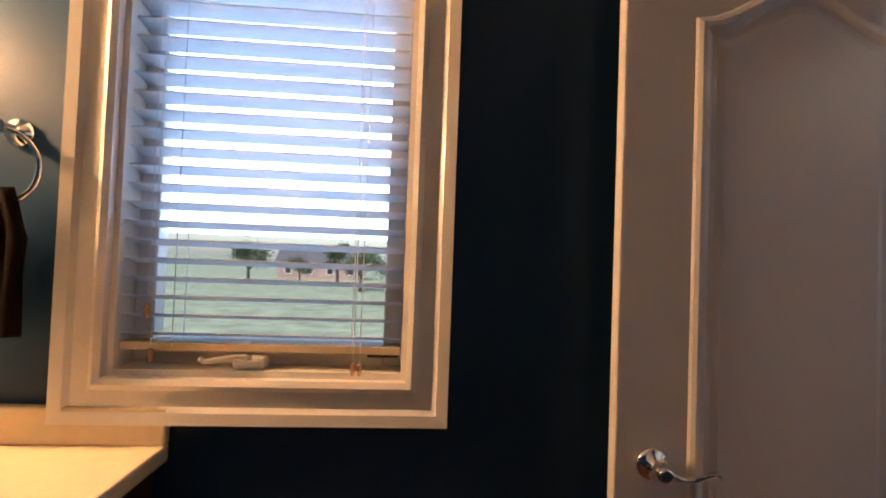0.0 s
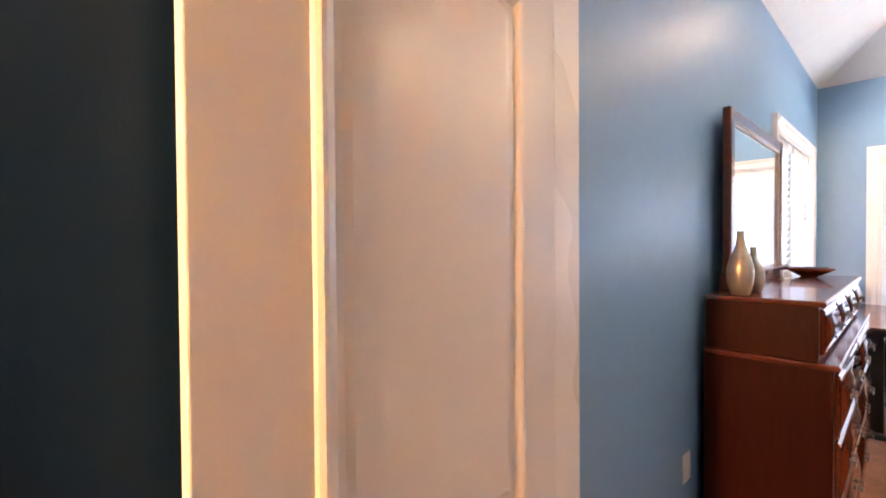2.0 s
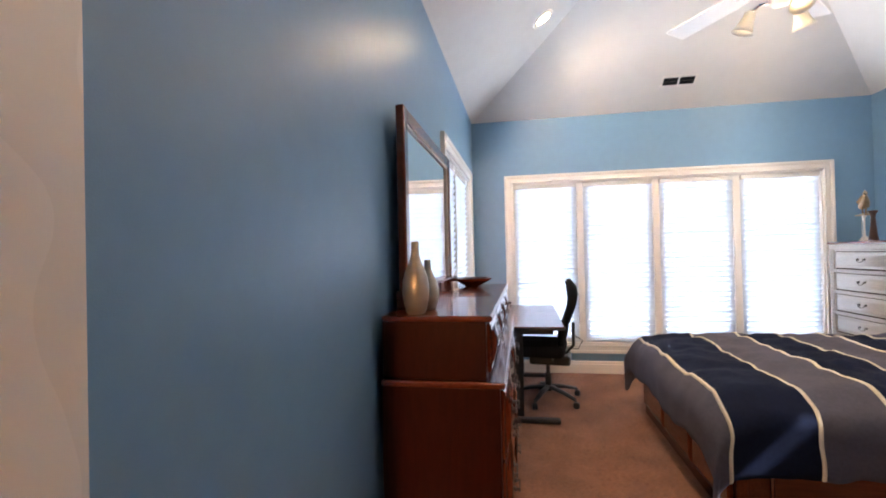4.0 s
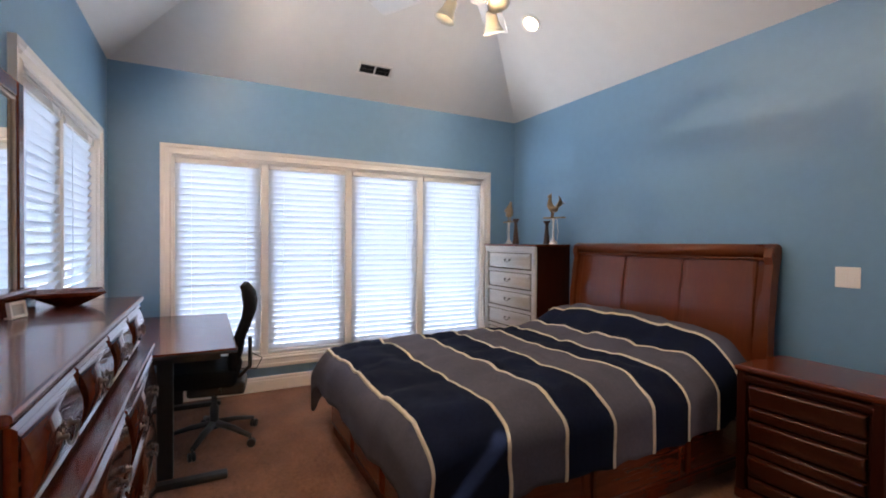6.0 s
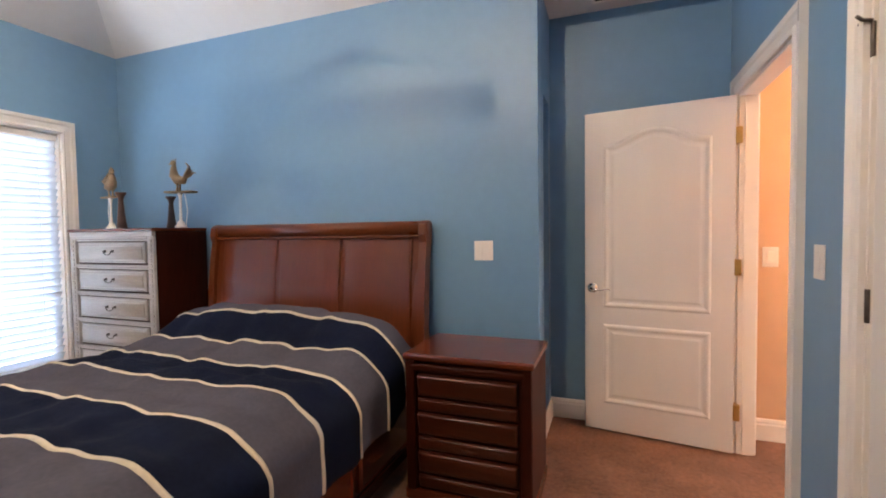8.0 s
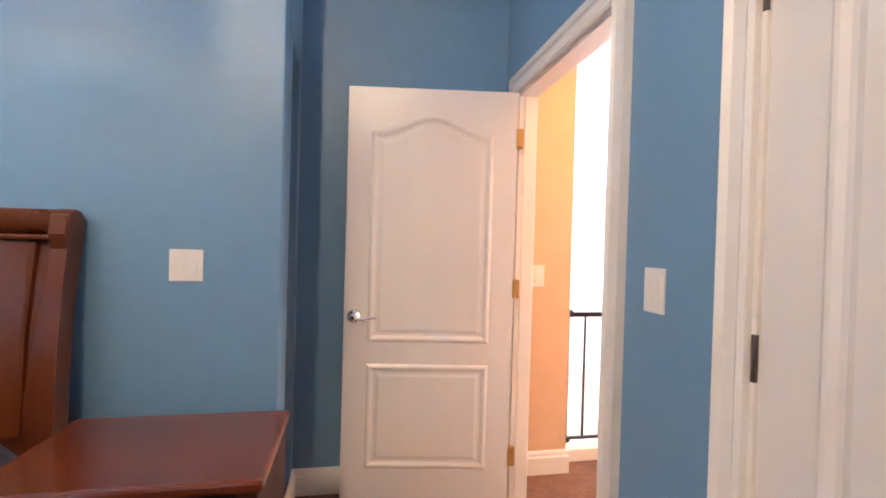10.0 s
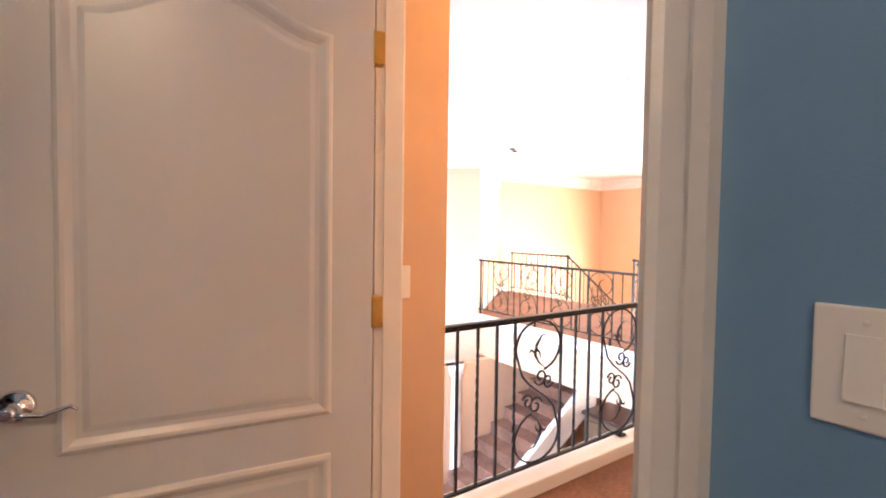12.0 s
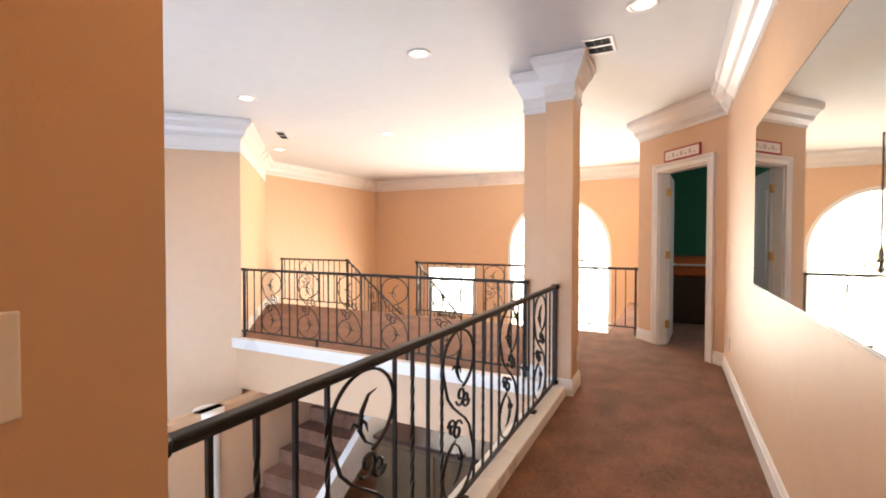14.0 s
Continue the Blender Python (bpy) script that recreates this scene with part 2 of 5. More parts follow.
def profile_run(bm, path, profile, closed=False, flip=1):
    """Sweeps an (out, up) profile along a horizontal path; out points to the left of the way walked, times flip."""
    pts = [Vector((p[0], p[1], 0)) for p in path]
    zs = [p[2] if len(p) > 2 else 0 for p in path]
    n = len(pts)
    rings = []
    for i in range(n):
        a = pts[i] - pts[i - 1] if (i or closed) else pts[1] - pts[0]
        b = pts[(i + 1) % n] - pts[i] if (i < n - 1 or closed) else a
        a, b = a.normalized(), b.normalized()
        na, nb = Vector((-a.y, a.x, 0)), Vector((-b.y, b.x, 0))
        m = (na + nb).normalized()
        k = 1 / max(0.35, m.dot(na))
        rings.append([bm.verts.new(pts[i] + m * k * o * flip + Vector((0, 0, zs[i] + h))) for o, h in profile])
    m = len(profile)
    for i in range(n if closed else n - 1):
        a, b = rings[i], rings[(i + 1) % n]
        for j in range(m):
            bm.faces.new((a[j], a[(j + 1) % m], b[(j + 1) % m], b[j]))
    if not closed:
        bm.faces.new(rings[0][::-1])
        bm.faces.new(rings[-1])
    return bm


def finish(bm, name, smooth=False):
    bmesh.ops.recalc_face_normals(bm, faces=bm.faces)
    me = bpy.data.meshes.new(name)
    bm.to_mesh(me)
    bm.free()
    if smooth:
        for p in me.polygons:
            p.use_smooth = True
    return me


def part(name, bm, mat, parent, label="", smooth=False, at=None):
    me = bm if isinstance(bm, bpy.types.Mesh) else finish(bm, name, smooth)
    if not me.materials:
        me.materials.append(M[mat])
    o = new(name, me)
    o.parent = parent
    if at is not None:
        o.matrix_basis = at
    return tagged(o, label) if label else o


def thing(name, m, label, category, group="", kind=""):
    o = new(name)
    o.empty_display_size = 0.1
    o.matrix_basis = m
    return tagged(o, label, category, group, kind)


def solid(name, bm, mat, label, category, kind="structure", smooth=False, group=""):
    me = finish(bm, name, smooth)
    me.materials.append(M[mat])
    return tagged(new(name, me), label, category, group, kind)


# structure: bedroom ---------------------------------------------------------------
WE = (-2.63, 0.44, 0.31, 2.09)      # east window opening: y from, y to, z from, z to
WN = (3.95, 5.50, 0.31, 2.09)       # north window opening: x from, x to, z
WBATH = (-0.685, -0.072, 1.055, 2.09)  # bathroom window opening
T = 0.16

bm = bmesh.new()
box(bm, E, S - T, -0.02, E + T, WE[0], 5.0)
box(bm, E, WE[1], -0.02, E + T, N + T, 5.0)
box(bm, E, WE[0], -0.02, E + T, WE[1], WE[2])
box(bm, E, WE[0], WE[3], E + T, WE[1], 5.0)
solid("wall_east", bm, "blue", "blue painted bedroom wall around a wide window", "wall")
bm = bmesh.new()
XB = WB - 0.045
box(bm, -1.6, N, -0.02, WBATH[0], N + T, 5.0)
box(bm, WBATH[0], N, -0.02, WBATH[1], N + T, WBATH[2])
box(bm, WBATH[0], N, WBATH[3], WBATH[1], N + T, 5.0)
box(bm, WBATH[1], N, -0.02, XB, N + T, 5.0)
solid("wall_north_bathroom", bm, "navy_wall", "dark navy painted outer wall of the bathroom", "wall")
bm = bmesh.new()
box(bm, XB, N, -0.02, WN[0], N + T, 5.0)
box(bm, WN[0], N, -0.02, WN[1], N + T, WN[2])
box(bm, WN[0], N, WN[3], WN[1], N + T, 5.0)
box(bm, WN[1], N, -0.02, E, N + T, 5.0)
solid("wall_north", bm, "blue", "blue painted outer wall of the bedroom", "wall")
solid("wall_south", boxes((VE, S, -0.02, E, S - 0.13, 5.0), bevel=0.006), "blue", "blue painted wall behind the bed", "wall")
# recess east side with a shelf niche
solid("wall_recess_east", boxes((VE, S - 0.13, -0.02, VE + 0.10, S - 0.20, HT), (VE, VS, -0.02, VE + 0.10, VS + 0.09, HT), (VE, S - 0.20, 2.15, VE + 0.10, VS + 0.09, HT),
      (VE + 0.62, S - 0.13, -0.02, VE + 0.72, VS, HT)), "blue", "blue painted wall with a tall shelf niche", "wall")
solid("wall_recess_south", boxes((1.20, VS, -0.02, VE + 0.72, VS - 0.10, HT)), "blue", "blue painted end wall behind the open door", "wall")
# entry wall: bedroom side blue, landing side peach, with two doorways
DY0, DY1, DZ = -3.385, -2.535, 2.06      # entry opening
CY0, CY1 = -1.995, -1.20                 # closet opening
bm = bmesh.new()
for y0, y1, z0, z1 in ((VS, DY0, -0.02, HT), (DY1, CY0, -0.02, HT), (CY1, -0.9, -0.02, HT), (DY0, DY1, DZ, HT), (CY0, CY1, DZ, HT)):
    box(bm, WV - 0.055, y0, z0, WV, y1, z1)
box(bm, WV - 0.055, VS, HT, WV, -0.9, 5.0)
box(bm, WB, -0.9, -0.02, WV, -0.84, 5.0)
solid("wall_entry", bm, "blue", "blue painted wall with entry and closet doorways", "wall")
solid("wall_landing_east", boxes((WV - 0.085, HS, -0.02, WV - 0.056, DY0, HT), (WV - 0.085, DY0, DZ, WV - 0.056, HN, HT)), "peach", "peach painted wall round the bedroom doorway", "wall")
solid("wall_closet_back", boxes((0.55, -2.30, -0.02, 0.60, -0.95, HT)), "ceiling", "white closet wall", "wall")
# bathroom partition
BY0, BY1 = 0.03, 0.783
bm = bmesh.new()
for y0, y1, z0, z1 in ((-0.9, BY0, -0.02, 5.0), (BY1, N, -0.02, 5.0), (BY0, BY1, DZ, 5.0)):
    box(bm, WB - 0.045, y0, z0, WB, y1, z1)
solid("wall_bath_partition", bm, "blue", "blue painted wall beside the bathroom doorway", "wall")
bm = bmesh.new()
for y0, y1, z0, z1 in ((-0.9, BY0, -0.02, HT), (BY1, N, -0.02, HT), (BY0, BY1, DZ, HT)):
    box(bm, WB - 0.09, y0, z0, WB - 0.045, y1, z1)
box(bm, -1.6, -1.7, -0.02, WB - 0.09, -1.6, HT)
box(bm, -1.7, -1.7, -0.02, -1.6, N + T, HT)
box(bm, WB - 0.09, -1.7, -0.02, WB - 0.03, -0.9, HT)
solid("wall_bathroom", bm, "navy_wall", "dark navy painted bathroom walls", "wall")
solid("ceiling_bathroom", boxes((-1.7, -1.7, HT, WB - 0.09, N + T, HT + 0.1)), "ceiling", "white bathroom ceiling", "ceiling")
solid("ceiling_recess", boxes((WV - 0.12, VS - 0.1, HT, VE + 0.72, S - 0.13, HT + 0.1)), "ceiling", "white ceiling of the entry recess", "ceiling")

# vaulted ceiling with hips
mid = (N + S) / 2
half = (N - S) / 2
rz = TOP + SLOPE * half
bm = bmesh.new()
xw = WB - 0.02
v = {k: bm.verts.new(p) for k, p in dict(ne=(E, N, TOP), se=(E, S, TOP), sw=(xw, S, TOP), nw=(xw, N, TOP),
     re=(E - half, mid, rz), rw=(xw, mid, rz)).items()}
for f in (("ne", "re", "se"), ("se", "re", "rw", "sw"), ("sw", "rw", "nw"), ("nw", "rw", "re", "ne")):
    bm.faces.new([v[k] for k in f])
geo = bmesh.ops.extrude_face_region(bm, geom=bm.faces[:])
bmesh.ops.translate(bm, verts=[q for q in geo["geom"] if isinstance(q, bmesh.types.BMVert)], vec=(0, 0, 0.12))
solid("ceiling_bedroom", bm, "ceiling", "white vaulted bedroom ceiling with hips", "ceiling")

# floors: upper storey slabs round the stair wells
bm = bmesh.new()
box(bm, -1.7, -1.7, -0.30, E + T, N + T, 0)
box(bm, 0.88, VS - 0.10, -0.30, E + T, -1.7, 0)
box(bm, -9.0, -3.75, -0.30, 0.88, -1.7, 0)
solid("floor", bm, "carpet", "brown cut-pile carpet floor", "floor")
solid("floor_landing", boxes((-5.20, -9.95, -0.30, -2.66, -3.75, 0)), "carpet", "brown carpet of the far landing", "floor")
solid("floor_lower", boxes((-9.0, -10.1, LOW - 0.1, 2.0, -3.0, LOW)), "brown", "brown lower storey floor", "floor")


def casing_frame(bm, axis, face, a0, a1, z0, z1, out, w=0.09, sill=True):
    """Moulded casing round an opening in a wall plane; out is the sign of the room side."""
    prof = [(0.0, 0.020), (0.012, 0.026), (0.024, 0.018), (0.056, 0.018), (0.066, 0.027), (w, 0.030), (w, 0.0), (0.0, 0.0)]
    path = [(a0, z0), (a0, z1), (a1, z1), (a1, z0)]
    closed = sill
    n = 4
    cx, cz = (a0 + a1) / 2, (z0 + z1) / 2
    rings = []
    for a, z in path:
        ring = []
        for o, d in prof:
            aa = a + math.copysign(o, a - cx)
            zz = z + math.copysign(o, z - cz) if (sill or z > cz) else z
            p = (face + out * d, aa, zz) if axis == "x" else (aa, face + out * d, zz)
            ring.append(bm.verts.new(p))
        rings.append(ring)
    m = len(prof)
    for i in range(n if closed else n - 1):
        p, q = rings[i], rings[(i + 1) % n]
        for j in range(m):
            bm.faces.new((p[j], p[(j + 1) % m], q[(j + 1) % m], q[j]))
    if not closed:
        bm.faces.new(rings[0][::-1])
        bm.faces.new(rings[-1])
    return bm


def slat_mesh(length, width, tilt):
    bm = bmesh.new()
    n = 3
    rows = []
    for i in range(n + 1):
        u = -width / 2 + width * i / n
        crown = 0.0025 * (1 - (2 * i / n - 1) ** 2)
        y, z = u * math.cos(tilt) - crown * math.sin(tilt), u * math.sin(tilt) + crown * math.cos(tilt)
        rows.append([[bm.verts.new((sx * length / 2, y, z + k)) for sx in (-1, 1)] for k in (-0.0014, 0.0014)])
    for a, b in zip(rows, rows[1:]):
        bm.faces.new((a[0][0], a[0][1], b[0][1], b[0][0]))
        bm.faces.new((a[1][0], b[1][0], b[1][1], a[1][1]))
        for s in (0, 1):
            bm.faces.new((a[0][s], b[0][s], b[1][s], a[1][s]))
    for r in (rows[0], rows[-1]):
        bm.faces.new((r[0][0], r[1][0], r[1][1], r[0][1]))
    return finish(bm, "slat")


def window(name, axis, face, a0, a1, z0, z1, out, panes, label, blind_pitch, blind_width, tilt, blind_z0, depth=0.11, shift=0.0):
    """Window with casing, jambs, mullions, sashes and glass, and one blind a pane."""
    w = thing(name, Matrix(), label, "window", kind="structure")
    def bx(bm, aa, bb, d0, d1, zz0, zz1, bev=0.0):
        p0, p1 = face - out * d0, face - out * d1
        if axis == "x":
            box(bm, p0, aa, zz0, p1, bb, zz1, bev)
        else:
            box(bm, aa, p0, zz0, bb, p1, zz1, bev)
    part("casing", casing_frame(bmesh.new(), axis, face, a0, a1, z0, z1, out), "trim", w)
    bm = bmesh.new()
    bx(bm, a0, a0 + 0.012, 0.0, depth, z0, z1)
    bx(bm, a1 - 0.012, a1, 0.0, depth, z0, z1)
    bx(bm, a0 + 0.012, a1 - 0.012, 0.0, depth, z1 - 0.012, z1)
    bx(bm, a0 + 0.012, a1 - 0.012, 0.0, depth, z0, z0 + 0.014)
    part("jamb", bm, "trim", w)
    width = (a1 - a0 - 0.065 * (panes - 1)) / panes
    for i in range(panes):
        b0 = a0 + i * (width + 0.065) + (shift if i else 0)
        b1 = a0 + i * (width + 0.065) + width + (shift if i < panes - 1 else 0)
        if i:
            bm = bmesh.new()
            bx(bm, b0 - 0.065, b0, 0.022, depth, z0, z1, 0.004)
            part("mullion", bm, "trim", w)
        bm = bmesh.new()
        ja, jb = (0.012 if i == 0 else 0.001), (0.012 if i == panes - 1 else 0.001)
        for q in ((b0 + ja, b0 + 0.055, z0 + 0.014, z1 - 0.012), (b1 - 0.055, b1 - jb, z0 + 0.014, z1 - 0.012),
                  (b0 + 0.055, b1 - 0.055, z0 + 0.014, z0 + 0.07), (b0 + 0.055, b1 - 0.055, z1 - 0.06, z1 - 0.012)):
            bx(bm, q[0], q[1], depth - 0.045, depth, q[2], q[3], 0.004)
        sash = part("sash", bm, "trim", w)
        bm = bmesh.new()
        bx(bm, b0 + 0.05, b1 - 0.05, depth - 0.026, depth - 0.020, z0 + 0.065, z1 - 0.055)
        g = part("pane", bm, "glass", sash)
        g.visible_shadow = False
        # blind
        e0, e1 = b0 + ja + 0.002, b1 - jb - 0.002
        c, d = (e0 + e1) / 2, depth * 0.36
        length = e1 - e0
        pos = (face - out * d, c, 0) if axis == "x" else (c, face - out * d, 0)
        turn = {("x", -1): -90, ("x", 1): 90, ("y", -1): 0, ("y", 1): 180}[(axis, out)]
        bl = thing("window_blind", pose(*pos, 0, 0, turn), blind_label[name], "window blind", group="blinds of " + name)
        part("headrail", boxes((-length / 2, -0.028, z1 - 0.062, length / 2, 0.028, z1 - 0.014), bevel=0.004), "trim", bl)
        me = slat_mesh(length, blind_width, tilt)
        me.materials.append(M["slat"])
        z = z1 - 0.085
        while z > blind_z0 + 0.03:
            part("slat", me, "slat", bl, at=pose(0, 0, z))
            z -= blind_pitch
        part("bottom_rail", boxes((-length / 2, -0.024, blind_z0, length / 2, 0.024, blind_z0 + 0.018), bevel=0.003), "slat" if panes > 1 else "counter", bl)
        for k in (-0.32, 0.32):
            bm = bmesh.new()
            for dy in (-blind_width * 0.5, blind_width * 0.5):
                tube(bm, [(k * length, dy, blind_z0 + 0.01), (k * length, dy, z1 - 0.05)], 0.0011, 4)
            part("ladder_cord", bm, "slat", bl)
        if panes == 1:
            for dx, zz, pair in ((-0.235, 1.205, 1), (-0.225, 1.112, 1), (0.193, 1.088, 2)):
                for q in range(pair):
                    x = dx + q * 0.014
                    tg = part("tassel", lathe(bmesh.new(), [(0.003, 0.0), (0.006, -0.004), (0.004, -0.012), (0.007, -0.022), (0.004, -0.03)], (x, -0.034, zz), 12), "wood_light", bl, "turned wooden cord tassel")
                    part("cord", tube(bmesh.new(), [(x, -0.034, zz), (x, -0.034, z1 - 0.06)], 0.0009, 4), "slat", tg)
    return w


blind_label = {"window_1": "white slatted blind, closed, with daylight behind it", "window_2": "white slatted blind, closed, with daylight behind it",
               "window_3": "raised white slatted blind, tilted open over the bathroom window"}
window("window_1", "x", E, WE[0], WE[1], WE[2], WE[3], -1, 4, "wide four-pane bedroom window with white casing", 0.052, 0.060, radians(-60), WE[2] + 0.03, shift=0.028)
window("window_2", "y", N, WN[0], WN[1], WN[2], WN[3], -1, 2, "two-pane bedroom window with white casing", 0.052, 0.060, radians(-60), WN[2] + 0.03)
w3 = window("window_3", "y", N, *WBATH, -1, 1, "bathroom casement window with cream casing and crank", 0.0395, 0.049, radians(-13), 1.105)
part("crank_cover", boxes((-0.44, N + 0.005, 1.069, -0.37, N + 0.045, 1.098), bevel=0.01), "trim", w3)
part("crank_handle", tube(bmesh.new(), [(-0.40, N + 0.012, 1.094), (-0.425, N - 0.004, 1.099), (-0.49, N - 0.006, 1.088), (-0.497, N - 0.01, 1.096)], 0.006, 8), "trim", w3)
part("latch", boxes((-0.16, N + 0.05, 1.092, -0.09, N + 0.06, 1.100), bevel=0.002), "plastic", w3)

BASE = [(0, 0), (0.016, 0), (0.016, 0.095), (0.011, 0.105), (0.011, 0.116), (0.006, 0.130), (0, 0.133)]


def baseboard(name, path, label="white moulded baseboard"):
    solid(name, profile_run(bmesh.new(), path, BASE), "trim", label, "baseboard")


baseboard("baseboard_1", [(VE, VS + 0.09), (VE, S - 0.0), (E, S), (E, N), (WB, N), (WB, BY1 + 0.10)])
baseboard("baseboard_2", [(WV, DY0 - 0.10), (WV, VS), (VE, VS), (VE, VS + 0.09)])
baseboard("baseboard_3", [(WV, CY0 - 0.10), (WV, DY1 + 0.10)])
baseboard("baseboard_4", [(0.88, -3.75), (0.88, HS), (WV - 0.085, HS), (WV - 0.085, DY0 - 0.10)])
baseboard("baseboard_5", [(WB - 0.09, N), (-1.6, N)])

# structure: landing ------------------------------------------------------------------
AX, AY = -3.97, -5.02        # angled wall: from (AX, HN) to (AY, HA)
HA = -3.37
ang = math.atan2(HA - HN, AY - AX)
alen = math.hypot(HA - HN, AY - AX)
solid("wall_landing_north", boxes((AX, HN, -0.02, 0.55, HN + 0.12, HT), (0.55, HN, -0.02, WV - 0.085, HN + 0.02, HT)), "peach", "peach painted landing wall", "wall")
AW = Matrix.Translation((AX, HN, 0)) @ Matrix.Rotation(ang, 4, "Z")   # local x along the angled wall, local -y towards the hidden room
G0, G1, GZ = 0.225, 0.975, 2.06                                         # green room doorway, along that wall


def angled(bm):
    bm.transform(AW)
    return bm


solid("wall_angled", angled(boxes((0, 0, -0.02, G0, -0.12, HT), (G1, 0, -0.02, alen, -0.12, HT), (G0, 0, GZ, G1, -0.12, HT))), "peach", "peach painted angled wall with a doorway", "wall")
solid("wall_landing_north_far", boxes((-8.55, HA, LOW, AY, HA + 0.12, HT)), "peach", "peach painted wall beside the foyer", "wall")
FX = -8.5                  # foyer window wall
ARCH_Y, ARCH_W, ARCH_Z, ARCH_B = -5.18, 2.20, 1.05, -1.9
LWIN = (-8.35, -7.05, -0.55, 0.62)
bm = bmesh.new()
box(bm, FX - T, HA, LOW, FX, ARCH_Y + ARCH_W / 2, HT)
box(bm, FX - T, ARCH_Y - ARCH_W / 2, LOW, FX, ARCH_Y + ARCH_W / 2, ARCH_B)
box(bm, FX - T, LWIN[1], LOW, FX, ARCH_Y - ARCH_W / 2, HT)
box(bm, FX - T, LWIN[0], LOW, FX, LWIN[1], LWIN[2])
box(bm, FX - T, LWIN[0], LWIN[3], FX, LWIN[1], HT)
box(bm, FX - T, -10.0, LOW, FX, LWIN[0], HT)
# spandrel above the arch
seg = 20
arc = [(ARCH_Y + ARCH_W / 2 * math.cos(math.pi * i / seg), ARCH_Z + ARCH_W / 2 * math.sin(math.pi * i / seg)) for i in range(seg + 1)]
for (ya, za), (yb, zb) in zip(arc, arc[1:]):
    ra = [(FX - T, ya, za), (FX, ya, za), (FX, ya, HT), (FX - T, ya, HT)]
    rb = [(FX - T, yb, zb), (FX, yb, zb), (FX, yb, HT), (FX - T, yb, HT)]
    quad_prism(bm, ra, rb)
solid("wall_foyer", bm, "peach", "peach painted foyer wall with a tall arched window", "wall")
SWALL = [(0.88, -9.6), (-1.05, -9.45), (-2.68, -7.85), (-2.95, -8.10), (-4.9, -9.9), (FX, -9.9)]
bm = bmesh.new()
profile_run(bm, SWALL, [(0, LOW), (0, HT), (0.14, HT), (0.14, LOW)], flip=1)
solid("wall_landing_south", bm, "peach", "peach painted angled walls beyond the stair well", "wall")
solid("wall_well_east", boxes((0.88, HS, LOW, 1.0, -4.95, HT), (0.88, -7.85, LOW, 1.0, -9.6, HT), (0.88, -7.85, LOW, 1.0, -4.95, -2.0), (0.88, -7.85, 1.6, 1.0, -4.95, HT), (1.0, HS, -0.3, WV - 0.085, HS - 0.1, HT)), "peach", "peach painted wall end beside the stair well", "wall")
solid("wall_lower_north", boxes((-9.0, -3.3, LOW, 0.9, -3.2, -0.3)), "peach", "peach lower storey wall", "wall")
solid("ceiling_landing", boxes((-9.2, -10.2, HT, WV - 0.12, -1.6, HT + 0.1)), "ceiling", "white landing ceiling", "ceiling")
# beam and white edge trim round the well
solid("trim_well_north", boxes((-2.43, -3.90, -0.12, 0.88, -3.74, 0.075), bevel=0.008), "trim", "white painted curb under the railing", "trim")
solid("trim_well_west", boxes((-2.69, -7.95, -0.11, -2.60, -4.0, 0.02), bevel=0.008), "trim", "white painted landing edge", "trim")
solid("beam_landing", boxes((-2.95, -7.95, -0.62, -2.64, -3.75, -0.11)), "peach", "peach painted landing edge beam", "beam")
CROWN = [(0, 0), (0.012, 0), (0.016, 0.03), (0.045, 0.06), (0.06, 0.075), (0.075, 0.12), (0.12, 0.17), (0.135, 0.175), (0.15, 0.205), (0.15, 0.25), (0, 0.25)]
CZ = HT - 0.252
bm = bmesh.new()
profile_run(bm, [(FX, -3.0 + 0, CZ), (FX, -9.9, CZ), (-4.9, -9.9, CZ), (-2.95, -8.10, CZ), (-2.68, -7.85, CZ), (-1.05, -9.45, CZ), (0.88, -9.6, CZ)], CROWN)
solid("trim_crown_south", bm, "trim", "white moulded crown", "trim")
bm = bmesh.new()
profile_run(bm, [(0.88, -3.75, CZ), (0.88, HS, CZ), (WV - 0.085, HS, CZ), (WV - 0.085, HN, CZ), (AX, HN, CZ), (AY, HA, CZ), (-8.5, HA, CZ)], CROWN)
solid("trim_crown_north", bm, "trim", "white moulded crown", "trim")
bm = bmesh.new()
profile_run(bm, [(-4.9, -9.9, CZ), (-2.95, -8.10, CZ), (-2.68, -7.85, CZ), (-1.05, -9.45, CZ), (0.88, -9.6, CZ)], [(0, -0.14), (0.014, -0.14), (0.018, -0.12), (0.008, -0.105), (0.008, 0.02), (0, 0.02)])
solid("trim_frieze", bm, "trim", "white frieze band under the crown", "trim")
baseboard("baseboard_6", [(WV - 0.085, HN), (AX, HN), (AX + math.cos(ang) * (G0 - 0.09), HN + math.sin(ang) * (G0 - 0.09))])
baseboard("baseboard_7", [(AX + math.cos(ang) * (G1 + 0.09), HN + math.sin(ang) * (G1 + 0.09)), (AY, HA), (-5.25, HA)])
baseboard("baseboard_8", [(-5.2, -9.9), (-4.9, -9.9), (-2.95, -8.10)])

